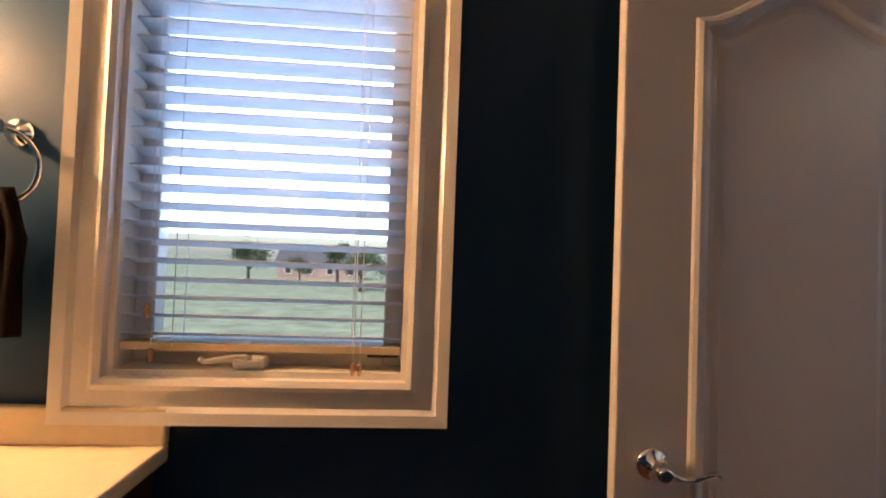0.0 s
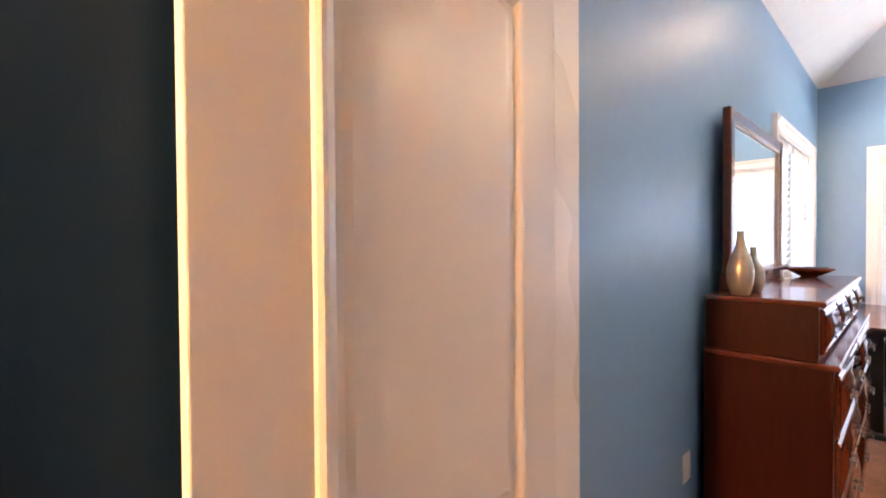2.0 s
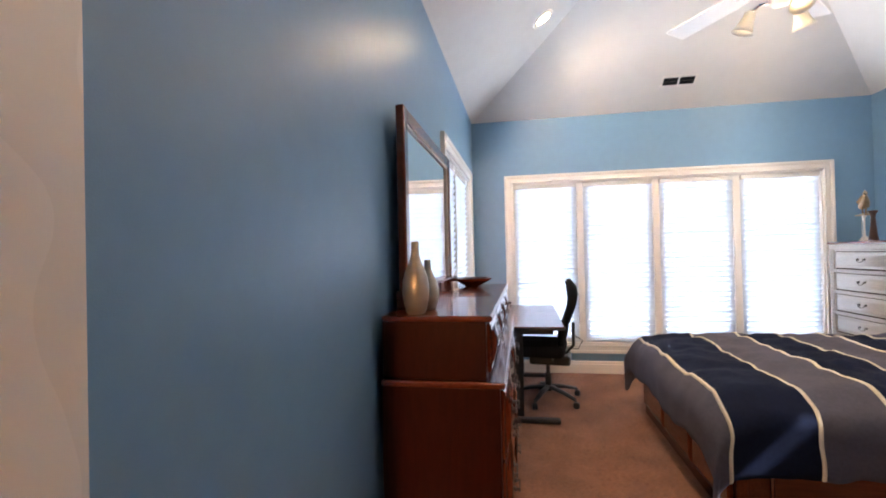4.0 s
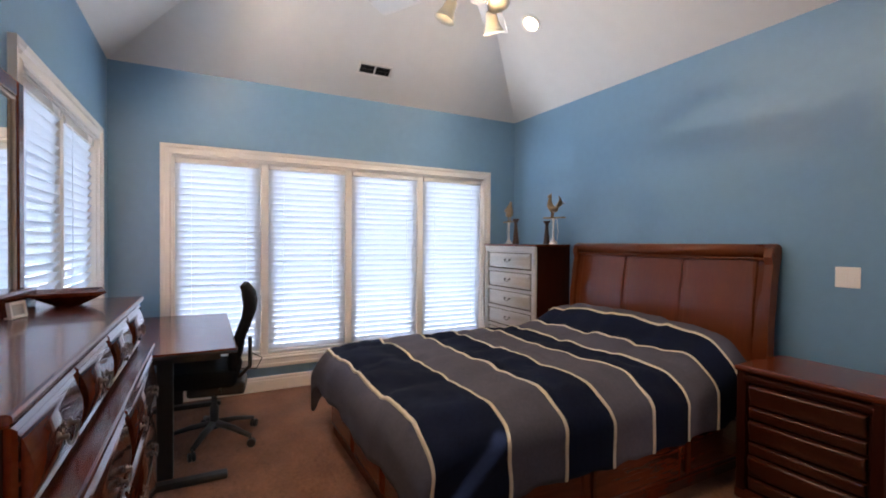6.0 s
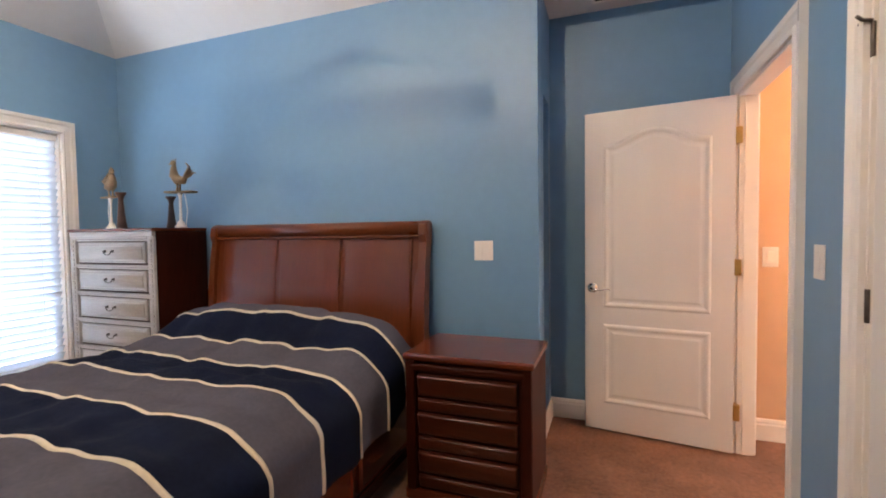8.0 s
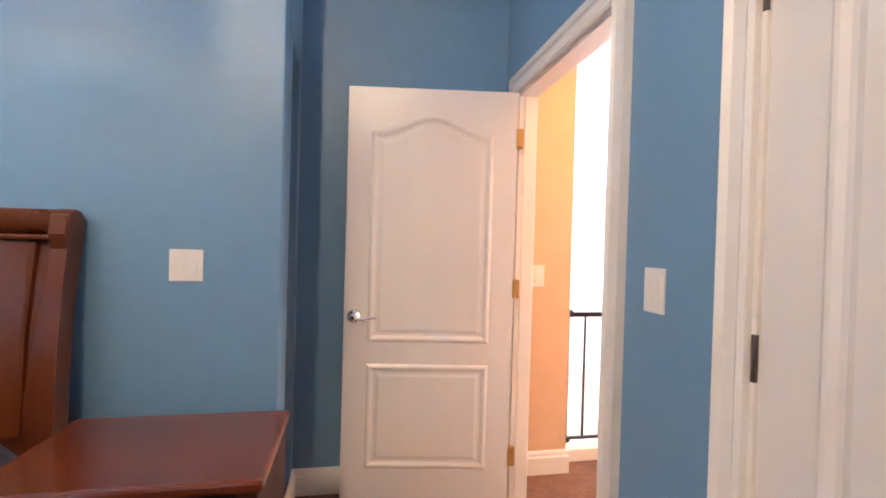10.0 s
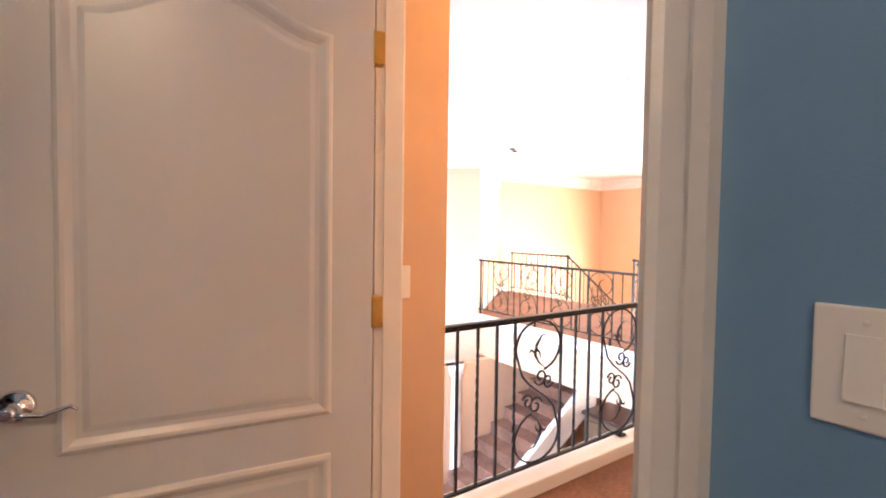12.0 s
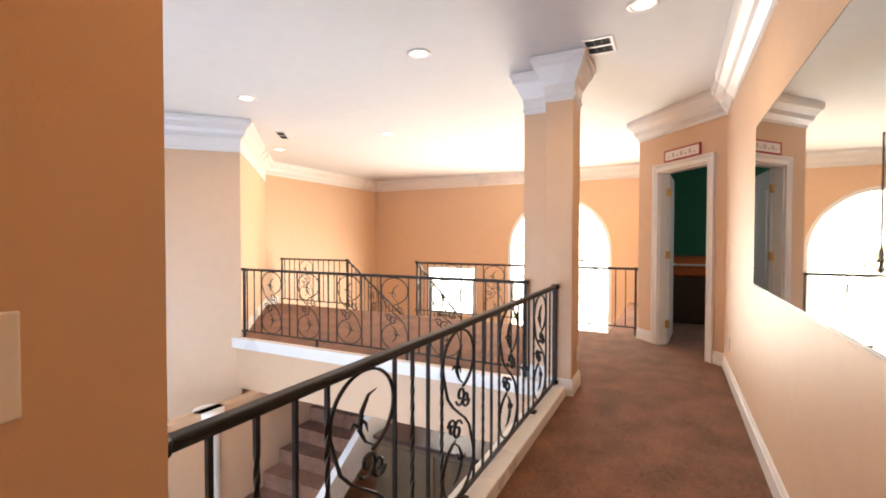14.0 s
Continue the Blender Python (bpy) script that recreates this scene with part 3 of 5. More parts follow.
# column: two joined square shafts with moulded caps
col = thing("column", Matrix(), "peach column with white moulded capital beside the railing", "column", kind="structure")
for k, (x0, y0, x1, y1) in enumerate(((-2.74, -3.925, -2.43, -3.70), (-3.06, -4.19, -2.72, -3.84))):
    part("shaft", boxes((x0, y0, 0, x1, y1, HT - 0.34), bevel=0.006), "peach", col)
    bm = bmesh.new()
    profile_run(bm, [(x0, y0), (x0, y1), (x1, y1), (x1, y0)], BASE, closed=True)
    part("plinth", bm, "trim", col)
    bm = bmesh.new()
    box(bm, x0 - 0.004, y0 - 0.004, HT - 0.36, x1 + 0.004, y1 + 0.004, HT - 0.2)
    cap = [(0.004, 0), (0.012, 0.005), (0.012, 0.025), (0.004, 0.035), (0.01, 0.12), (0.03, 0.15), (0.05, 0.2), (0.075, 0.24), (0.085, 0.25), (0.085, 0.28), (0.105, 0.30), (0.105, 0.335), (0.0, 0.335)]
    profile_run(bm, [(x0, y0, HT - 0.345), (x0, y1, HT - 0.345), (x1, y1, HT - 0.345), (x1, y0, HT - 0.345)], cap, closed=True)
    part("capital", bm, "trim", col)

# ground and distance
solid("ground", boxes((-600, -600, -3.6, 600, 600, -3.3)), "lawn", "pale green lawn reaching to the horizon", "ground")


# doors -------------------------------------------------------------------------------
def arch_panel(x0, x1, z0, z1, rise, y, out, inset=0.016):
    """Raised two-step panel moulding with an arched head, as one ring solid plus field."""
    def outline(o):
        pts = [(x0 + o, z0 + o), (x1 - o, z0 + o)]
        n = 12 if rise else 1
        for i in range(n + 1):
            u = i / n
            bump = rise * 0.5 * (1 - math.cos(2 * math.pi * u)) if rise else 0
            pts.append((x1 - o + (x0 - x1 + 2 * o) * u, z1 - o - rise + bump))
        return pts
    bm = bmesh.new()
    steps = [(0, 0.0), (0.004, 0.005), (0.012, 0.009), (0.020, 0.008), (0.028, 0.004), (0.034, 0.0012), (0.046, 0.0012), (0.060, 0.005)]
    rings = [[bm.verts.new((x, y + out * d, z)) for x, z in outline(o)] for o, d in steps]
    for a, b in zip(rings, rings[1:]):
        n = len(a)
        for i in range(n):
            bm.faces.new((a[i], a[(i + 1) % n], b[(i + 1) % n], b[i]))
    bm.faces.new(rings[-1])
    bm.faces.new([bm.verts.new((x, y - out * 0.006, z)) for x, z in outline(0)][::-1])
    return bm


def lever(parent, x, z, out, way, t):
    rose = part("door_handle", lathe(bmesh.new(), [(0.034, 0), (0.034, 0.006), (0.028, 0.012), (0.013, 0.018), (0.013, 0.045), (0.016, 0.052), (0.010, 0.058)] if out > 0 else
                [(0.034, 0), (0.034, -0.006), (0.028, -0.012), (0.013, -0.018), (0.013, -0.045), (0.016, -0.052), (0.010, -0.058)], (x, t, z), 24, "Y"), "chrome", parent, "chrome lever handle")
    yy = t + out * 0.047
    part("lever", tube(bmesh.new(), [(x, yy, z), (x + way * 0.03, yy, z - 0.008), (x + way * 0.055, yy, z - 0.012), (x + way * 0.08, yy, z - 0.004), (x + way * 0.102, yy, z + 0.002), (x + way * 0.114, yy, z - 0.008)],
              0.0075, 10, 0.8, [1.1, 1, 0.9, 0.8, 0.75, 0.6]), "chrome", rose, smooth=True)


def door_leaf(name, m, width, label, hinge_mat, knob_x, kind="structure", stile=0.115):
    """Leaf along local +x from the hinge, faces at y = 0 and 0.036, two moulded panels a side."""
    d = thing(name, m, label, "door", kind=kind)
    h = 2.03
    part("leaf", boxes((0.0, 0.003, 0.012, width, 0.033, h + 0.012), bevel=0.003), "door", d)
    for out, y in ((-1, 0.003), (1, 0.033)):
        part("panel", arch_panel(0.115, width - stile, 0.808, 1.915, 0.085, y, out), "door", d)
        part("panel", arch_panel(0.115, width - stile, 0.19, 0.700, 0.0, y, out), "door", d)
        lever(d, knob_x, 0.93, out, -1, y)
    for z in (0.25, 1.08, 1.82) if hinge_mat else ():
        bm = boxes((-0.030, 0.006, z - 0.045, 0.003, 0.036, z + 0.045), bevel=0.002)
        lathe(bm, [(0.006, z - 0.048), (0.0065, z - 0.046), (0.0065, z + 0.046), (0.006, z + 0.048)], (-0.008, -0.004, 0), 10)
        part("hinge", bm, hinge_mat, d, "brass hinge" if hinge_mat == "brass" else "pewter hinge")
    return d


# entry leaf: hinged on the south jamb, swung a little past square
a = math.degrees(math.atan2(-3.505 - -3.385, 2.14 - 1.335))
door_leaf("door_1", pose(1.325, -3.375, 0, 0, 0, a), 0.822, "white two-panel arched door standing open on brass hinges", "brass", 0.822 - 0.050)
# bathroom leaf: stands open along the outer wall
door_leaf("door_2", pose(1.065, 0.808, 0, 0, 0, 180), 0.722, "white two-panel arched bathroom door, opened back along the wall", None, 0.722 - 0.075, stile=0.148)
# closet door, closed
d3 = door_leaf("door_3", pose(WV - 0.004, CY0 + 0.010, 0, 0, 0, 90), 0.762, "white two-panel closet door, closed", "pewter", 0.69)


part("hinge_stop", tube(bmesh.new(), [(-0.008, -0.006, 1.872), (-0.008, -0.03, 1.876), (0.02, -0.052, 1.876)], 0.005, 8), "pewter", d3)
part("hinge_stop", tube(bmesh.new(), [(-0.008, -0.006, 1.872), (-0.045, -0.022, 1.876)], 0.005, 8), "pewter", d3)


def door_frame(name, axis_x, y0, y1, xa, xb, case_a, case_b, label):
    f = thing(name, Matrix(), label, "door frame", kind="structure")
    bm = bmesh.new()
    box(bm, xa - 0.003, y0 - 0.014, 0, xb + 0.003, y0 + 0.006, DZ, 0.002)
    box(bm, xa - 0.003, y1 - 0.006, 0, xb + 0.003, y1 + 0.014, DZ, 0.002)
    box(bm, xa - 0.003, y0 + 0.006, DZ - 0.020, xb + 0.003, y1 - 0.006, DZ + 0.01, 0.002)
    part("jamb", bm, "trim", f)
    bm = boxes(((xa + xb) / 2 - 0.018, y0, 0, (xa + xb) / 2 + 0.018, y0 + 0.011, DZ - 0.018), ((xa + xb) / 2 - 0.018, y1 - 0.011, 0, (xa + xb) / 2 + 0.018, y1, DZ - 0.018))
    if name != "door_frame_2":
        part("door_stop", bm, "trim", f)
    if case_b:
        part("casing", casing_frame(bmesh.new(), "x", xb, y0 - 0.004, y1 + 0.004, 0.0, DZ - 0.004, 1, w=case_b, sill=False), "trim", f)
    if case_a:
        part("casing", casing_frame(bmesh.new(), "x", xa, y0 - 0.004, y1 + 0.004, 0.0, DZ - 0.004, -1, sill=False), "trim", f)
    return f


fr = door_frame("door_frame_1", 0, DY0, DY1, WV - 0.085, WV, False, 0.09, "white moulded casing of the bedroom doorway")
bm = bmesh.new()
box(bm, WV - 0.097, DY0 - 0.09, 0, WV - 0.085, DY0, DZ + 0.08, 0.006)
part("casing", bm, "trim", fr)
door_frame("door_frame_2", 0, BY0, BY1, WB - 0.10, WB, False, 0, "white moulded casing of the bathroom doorway")
door_frame("door_frame_3", 0, CY0, CY1, WV - 0.055, WV, False, 0.07, "white moulded casing of the closet door")
# green room doorway in the angled wall
f = thing("door_frame_4", Matrix(), "white casing of a far bedroom doorway", "door frame", kind="structure")
bm = casing_frame(bmesh.new(), "y", 0.0, G0, G1, 0, GZ, 1, sill=False)
part("casing", angled(bm), "trim", f)
part("jamb", angled(boxes((G0, -0.12, 0, G0 + 0.016, 0, GZ), (G1 - 0.016, -0.12, 0, G1, 0, GZ), (G0, -0.12, GZ - 0.016, G1, 0, GZ))), "trim", f)
door_leaf("door_4", AW @ pose(G1 - 0.03, -0.125, 0, 0, 0, 180 + 137), 0.74, "white door standing ajar into a green room", "brass", 0.67)
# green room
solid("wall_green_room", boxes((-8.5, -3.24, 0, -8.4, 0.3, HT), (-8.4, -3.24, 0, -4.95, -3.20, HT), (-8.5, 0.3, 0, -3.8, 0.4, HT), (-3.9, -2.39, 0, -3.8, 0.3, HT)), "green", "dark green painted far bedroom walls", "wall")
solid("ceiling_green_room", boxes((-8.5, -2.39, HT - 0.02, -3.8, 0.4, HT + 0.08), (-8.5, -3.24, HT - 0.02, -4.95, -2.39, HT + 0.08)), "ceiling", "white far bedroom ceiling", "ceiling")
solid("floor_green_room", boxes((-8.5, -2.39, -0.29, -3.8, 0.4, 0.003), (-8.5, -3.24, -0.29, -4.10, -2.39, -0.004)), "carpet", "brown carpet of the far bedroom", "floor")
# Unseen area lamp added to brighten the room; no window is built for it.
lamp("far_bedroom_fill_lamp", "AREA", 44, DAY, look((-5.6, 0.28, 1.5), (-5.6, -3, 1.3)), 1.4, 1.2)
gb = thing("far_bed", pose(-7.6, -2.3, 0), "dark bed with an orange and white striped blanket", "bed")
part("frame", boxes((-0.5, -0.9, 0.0, 1.2, 0.6, 0.70), bevel=0.03), "dark", gb)
part("mattress", boxes((-0.48, -0.88, 0.70, 1.18, 0.58, 0.86), bevel=0.05), "orange", gb)
part("blanket", boxes((-0.49, -0.89, 0.82, 1.19, 0.59, 0.97), bevel=0.04), "orange", gb)
part("stripe", boxes((-0.5, -0.9, 0.87, 1.2, 0.6, 0.90), bevel=0.01), "sign", gb)
sg = thing("wall_sign", AW @ pose(0.60, 0.004, 2.225, 0, 0, 0), "white sign board with a red frame above the doorway", "sign")
part("board", boxes((-0.26, 0.004, -0.05, 0.26, 0.014, 0.05)), "sign", sg)
part("frame", boxes((-0.275, 0, -0.065, 0.275, 0.02, -0.05), (-0.275, 0, 0.05, 0.275, 0.02, 0.065), (-0.275, 0, -0.05, -0.26, 0.02, 0.05), (0.26, 0, -0.05, 0.275, 0.02, 0.05), bevel=0.003), "red", sg)
for i in range(7):
    x = -0.192 + i * 0.064
    part("letter_bar", boxes((x - 0.017, 0.014, -0.024, x + 0.017, 0.016, -0.006 + 0.03 * (i % 2)), bevel=0.001), "lime", sg)



def switch_plate(name, m, rockers, label, blank=False):
    """Plate in the local xz plane, facing local -y."""
    w = 0.118 if rockers > 1 or blank else 0.083
    s = thing(name, m, label, "switch plate")
    part("plate", boxes((-w / 2, -0.006, -0.060, w / 2, 0, 0.060), bevel=0.003), "plate", s)
    for i in range(rockers):
        x = (i - (rockers - 1) / 2) * 0.046
        bm = bmesh.new()
        quad_prism(bm, [(x - 0.016, -0.006, -0.033), (x + 0.016, -0.006, -0.033), (x + 0.016, -0.006, 0.033), (x - 0.016, -0.006, 0.033)],
                   [(x - 0.015, -0.011, -0.032), (x + 0.015, -0.011, -0.032), (x + 0.015, -0.0075, 0.032), (x - 0.015, -0.0075, 0.032)])
        part("rocker", bm, "plate", s)
        for zz in (-0.045, 0.045):
            part("screw", lathe(bmesh.new(), [(0.003, -0.006), (0.003, -0.0072), (0.001, -0.0074)], (x, 0, zz), 10, "Y"), "plate", s)
    return s


switch_plate("light_switch", pose(2.715, S, 1.185, 0, 0, 180), 2, "white double switch plate on the blue wall beside the bed")
switch_plate("light_switch", pose(WV, -2.303, 1.183, 0, 0, 90), 1, "white rocker light switch beside the bedroom doorway")
switch_plate("light_switch", pose(1.085, HS, 1.125, 0, 0, 180), 1, "white light switch on the peach stub wall")
# electrical outlets
switch_plate("wall_outlet", pose(-2.56, -3.68, 0.32, 0, 0, 180), 1, "white outlet low on the column")
switch_plate("wall_outlet", pose(-3.55, HN, 0.32, 0, 0, 0), 1, "white outlet low on the peach landing wall")
switch_plate("wall_outlet", pose(2.23, N, 0.40, 0, 0, 0), 1, "white outlet low on the blue wall beside the dresser")

# shelves in the recess niche
for z in (0.52, 1.02, 1.50, 1.98):
    sh = solid("niche_shelf", boxes((VE + 0.03, VS + 0.02, z, VE + 0.60, S - 0.15, z + 0.032), bevel=0.003), "cherry", "red-brown wooden shelf in the wall niche", "shelf", kind="thing", group="niche shelves")


# dresser ------------------------------------------------------------------------------
def bail_pull(parent, x, y, z, w=0.08, mat="pewter"):
    """Bail handle on a front that faces local -y."""
    bm = bmesh.new()
    for s in (-1, 1):
        lathe(bm, [(0.011, 0), (0.010, -0.004), (0.004, -0.006), (0.005, -0.016), (0.002, -0.018)], (x + s * w / 2, y, z), 12, "Y")
    pts = [(x + w / 2 * math.cos(t), y - 0.015, z - 0.026 * math.sin(t)) for t in [math.pi * i / 10 for i in range(11)]]
    tube(bm, pts, 0.0032, 6)
    part("handle", bm, mat, parent, "dark metal bail pull")


def drawer_front(parent, x0, x1, z0, z1, y, mat, pulls, name="drawer", bulge=0.0, pull_mat="pewter"):
    """Drawer front facing local -y with a stepped edge and an optional bowed face."""
    bm = bmesh.new()
    n = 8
    steps = [(0, 0), (0, 0.012), (0.008, 0.018), (0.014, 0.014), (0.022, 0.018)]
    rings = [[bm.verts.new(p) for p in ((x0 + o, y - d, z0 + o), (x1 - o, y - d, z0 + o), (x1 - o, y - d, z1 - o), (x0 + o, y - d, z1 - o))] for o, d in steps]
    for a, b in zip(rings, rings[1:]):
        for i in range(4):
            bm.faces.new((a[i], a[(i + 1) % 4], b[(i + 1) % 4], b[i]))
    bm.faces.new(rings[0][::-1])
    if bulge:
        o = 0.022
        rows = []
        for i in range(n + 1):
            u = i / n
            d = 0.018 + bulge * math.sin(math.pi * u)
            zz = z0 + o + (z1 - z0 - 2 * o) * u
            rows.append([bm.verts.new((x0 + o, y - d, zz)), bm.verts.new((x1 - o, y - d, zz))])
        for a, b in zip(rows, rows[1:]):
            bm.faces.new((a[0], a[1], b[1], b[0])).smooth = True
        bm.faces.new([r[0] for r in rows])
        bm.faces.new([r[1] for r in rows][::-1])
    else:
        bm.faces.new(rings[-1])
    d = part(name, bm, mat, parent)
    for x in pulls:
        bail_pull(d, x, y - 0.018 - bulge, (z0 + z1) / 2 + 0.01, mat=pull_mat)
    return d


DX0, DX1 = 2.375, 3.99
dr = thing("dresser", pose(0, 0, 0), "glossy cherry wood dresser with stepped body and bowed drawers", "dresser")
UY, LY, STEP = 0.464, 0.410, 0.885
part("lower_body", boxes((DX0 - 0.02, LY + 0.02, 0.07, DX1 + 0.02, N - 0.03, STEP - 0.022), bevel=0.004), "cherry_v_shaded", dr)
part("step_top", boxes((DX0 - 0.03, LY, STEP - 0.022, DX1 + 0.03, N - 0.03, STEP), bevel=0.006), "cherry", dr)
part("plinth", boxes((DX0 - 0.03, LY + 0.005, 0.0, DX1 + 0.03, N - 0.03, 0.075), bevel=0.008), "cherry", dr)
part("upper_body", boxes((DX0, UY + 0.012, STEP, DX1, N - 0.03, 1.09), bevel=0.004), "cherry_v_shaded", dr)
part("top", boxes((DX0 - 0.008, UY - 0.012, 1.09, DX1 + 0.008, N - 0.03, 1.112), bevel=0.008), "cherry", dr)
uw = (DX1 - DX0 - 0.10) / 4
for i in range(4):
    x0 = DX0 + 0.04 + i * (uw + 0.007)
    drawer_front(dr, x0, x0 + uw, STEP + 0.02, 1.078, UY + 0.014, "cherry_gloss", [x0 + uw / 2], "small_drawer", 0.016)
lw = (DX1 - DX0 - 0.08) / 2
for r in range(3):
    z0 = 0.10 + r * 0.252
    for i in range(2):
        x0 = DX0 + 0.02 + i * (lw + 0.02)
        drawer_front(dr, x0, x0 + lw, z0, z0 + 0.240, LY + 0.022, "cherry_gloss", [x0 + lw * 0.25, x0 + lw * 0.75], "drawer", 0.016)

# dresser mirror: stands on the top, leans on the wall
MX0, MX1, MZ0, MZ1 = 2.585, 3.765, 1.112, 1.955
mr = thing("dresser_mirror", pose(0, 0.825, 0, 0, 0, 0), "framed mirror in red-brown wood standing on the dresser", "mirror")
w = 0.062
for q in ((MX0, MZ0 + 0.07, MX0 + w, MZ1), (MX1 - w, MZ0 + 0.07, MX1, MZ1)):
    part("stile", boxes((q[0], -0.016, q[1], q[2], 0.022, q[3]), bevel=0.007), "cherry", mr)
part("rail", boxes((MX0 + w, -0.014, MZ1 - w, MX1 - w, 0.022, MZ1), bevel=0.007), "cherry", mr)
part("rail", boxes((MX0 - 0.02, -0.045, MZ0, MX1 + 0.02, 0.03, MZ0 + 0.075), bevel=0.008), "cherry", mr)
for q in ((MX0 + w, -0.009, MZ0 + 0.075, MX0 + w + 0.012, 0.0, MZ1 - w), (MX1 - w - 0.012, -0.009, MZ0 + 0.075, MX1 - w, 0.0, MZ1 - w), (MX0 + w, -0.009, MZ1 - w - 0.012, MX1 - w, 0.0, MZ1 - w)):
    part("bead", boxes(q, bevel=0.002), "lime", mr)
part("mirror_glass", boxes((MX0 + w - 0.005, 0.001, MZ0 + 0.06, MX1 - w + 0.005, 0.006, MZ1 - w + 0.005)), "mirror", mr, "mirror glass")

vs = [(0.050, 0), (0.060, 0.006), (0.076, 0.045), (0.082, 0.085), (0.079, 0.120), (0.064, 0.155), (0.043, 0.185), (0.029, 0.210), (0.023, 0.240), (0.0225, 0.268), (0.018, 0.268), (0.016, 0.24)]
solid("vase", lathe(bmesh.new(), [(r * 0.61, h) for r, h in vs], (2.432, 0.738, 1.113), 40), "vase", "tall champagne metallic bottle vase on the dresser", "vase", kind="thing", group="vases on the dresser")
solid("vase", lathe(bmesh.new(), [(r * 0.54, h * 0.74) for r, h in vs], (2.575, 0.722, 1.113), 36), "vase", "short champagne metallic bottle vase on the dresser", "vase", kind="thing", group="vases on the dresser")
bm = bmesh.new()
segs = [(0.05, 0.0), (0.06, 0.004), (0.12, 0.03), (0.165, 0.052), (0.162, 0.056), (0.11, 0.036), (0.05, 0.012)]
lathe(bm, segs, (0, 0, 0), 4)
bm.transform(Matrix.Rotation(radians(45), 4, "Z"))
bowl = solid("decor_bowl", bm, "cherry", "dark red square wooden bowl on the dresser", "bowl", kind="thing")
bowl.matrix_basis = pose(3.76, 0.680, 1.113, 0, 0, 12)

pf = thing("photo_frame", pose(3.44, 0.74, 1.113, -8, 0, -14), "small white easel photo frame on the dresser", "photo frame")
part("frame", boxes((-0.04, -0.006, 0, -0.030, 0.006, 0.055), (0.030, -0.006, 0, 0.04, 0.006, 0.055), (-0.030, -0.006, 0, 0.030, 0.006, 0.010), (-0.030, -0.006, 0.045, 0.030, 0.006, 0.055), bevel=0.002), "plate", pf)
part("picture", boxes((-0.031, -0.001, 0.009, 0.031, 0.004, 0.046)), "lime", pf)
part("easel_leg", boxes((-0.006, 0.006, 0.0, 0.006, 0.035, 0.006), bevel=0.001), "plate", pf)

# desk -----------------------------------------------------------------------------------
dk = thing("desk", pose(0, 0, 0), "cherry topped desk on black T-foot legs", "desk")
part("desktop", boxes((4.39, 0.035, 0.715, 5.86, 0.76, 0.745), bevel=0.006), "cherry", dk)
part("edge_band", boxes((4.386, 0.031, 0.718, 5.864, 0.764, 0.736), bevel=0.004), "plastic", dk)
for x in (4.46, 5.78):
    lg = part("leg", boxes((x - 0.03, 0.36, 0.03, x + 0.03, 0.44, 0.70), bevel=0.006), "plastic", dk)
    part("foot", boxes((x - 0.10 + 0.0, 0.085, 0.0, x - 0.03, 0.70, 0.035), bevel=0.010), "plastic", lg)
    part("bracket", boxes((x - 0.03, 0.12, 0.68, x + 0.03, 0.68, 0.715), bevel=0.004), "plastic", lg)
part("cross_beam", boxes((4.49, 0.385, 0.62, 5.75, 0.415, 0.69), bevel=0.004), "plastic", dk)

# office chair -----------------------------------------------------------------------------
ch = thing("office_chair", pose(4.95, 0.145, 0, 0, 0, -8), "black fabric swivel office chair at the desk", "office chair")
part("column", lathe(bmesh.new(), [(0.028, 0.09), (0.028, 0.24), (0.018, 0.245), (0.018, 0.40), (0.03, 0.41)], (0, 0, 0), 16), "plastic", ch)
for i in range(5):
    a = 2 * math.pi * i / 5 + 0.32
    c, s = math.cos(a), math.sin(a)
    lg = part("base_leg", tube(bmesh.new(), [(0.02 * c, 0.02 * s, 0.125), (0.15 * c, 0.15 * s, 0.108), (0.29 * c, 0.29 * s, 0.072)], 0.026, 8, 0.7, [1.1, 0.95, 0.7]), "plastic", ch)
    bm = bmesh.new()
    lathe(bm, [(0.020, -0.022), (0.028, -0.018), (0.028, -0.004), (0.012, -0.003), (0.012, 0.003), (0.028, 0.004), (0.028, 0.018), (0.020, 0.022)], (0, 0, 0), 14, "Y")
    bm.transform(Matrix.Translation((0.30 * c, 0.30 * s, 0.029)) @ Matrix.Rotation(a + 0.6, 4, "Z"))
    tube(bm, [(0.29 * c, 0.29 * s, 0.075), (0.29 * c, 0.29 * s, 0.04)], 0.008, 6)
    part("caster", bm, "plastic", lg)
bm = bmesh.new()
box(bm, -0.25, -0.16, 0.42, 0.25, 0.34, 0.53, 0.045, 3)
part("seat", bm, "black", ch, smooth=True)
part("mechanism", boxes((-0.13, -0.20, 0.34, 0.13, 0.15, 0.425), bevel=0.02), "plastic", ch)
bm = bmesh.new()
rows = []
for i in range(9):
    u = i / 8
    z = 0.50 + 0.575 * u
    y = -0.125 - 0.055 * math.sin(u * 2.6) - 0.02 * u + 0.03 * math.sin(u * 6)
    wv = 0.21 + 0.03 * math.sin(math.pi * u) - 0.05 * max(0, u - 0.8) * 5 * 0.4
    th = 0.046 if 0 < i < 8 else 0.022
    rows.append([bm.verts.new(p) for p in ((-wv, y + 0.012, z), (-wv * 0.6, y + th - 0.015, z), (wv * 0.6, y + th - 0.015, z), (wv, y + 0.012, z), (wv * 0.9, y - th, z), (-wv * 0.9, y - th, z))])
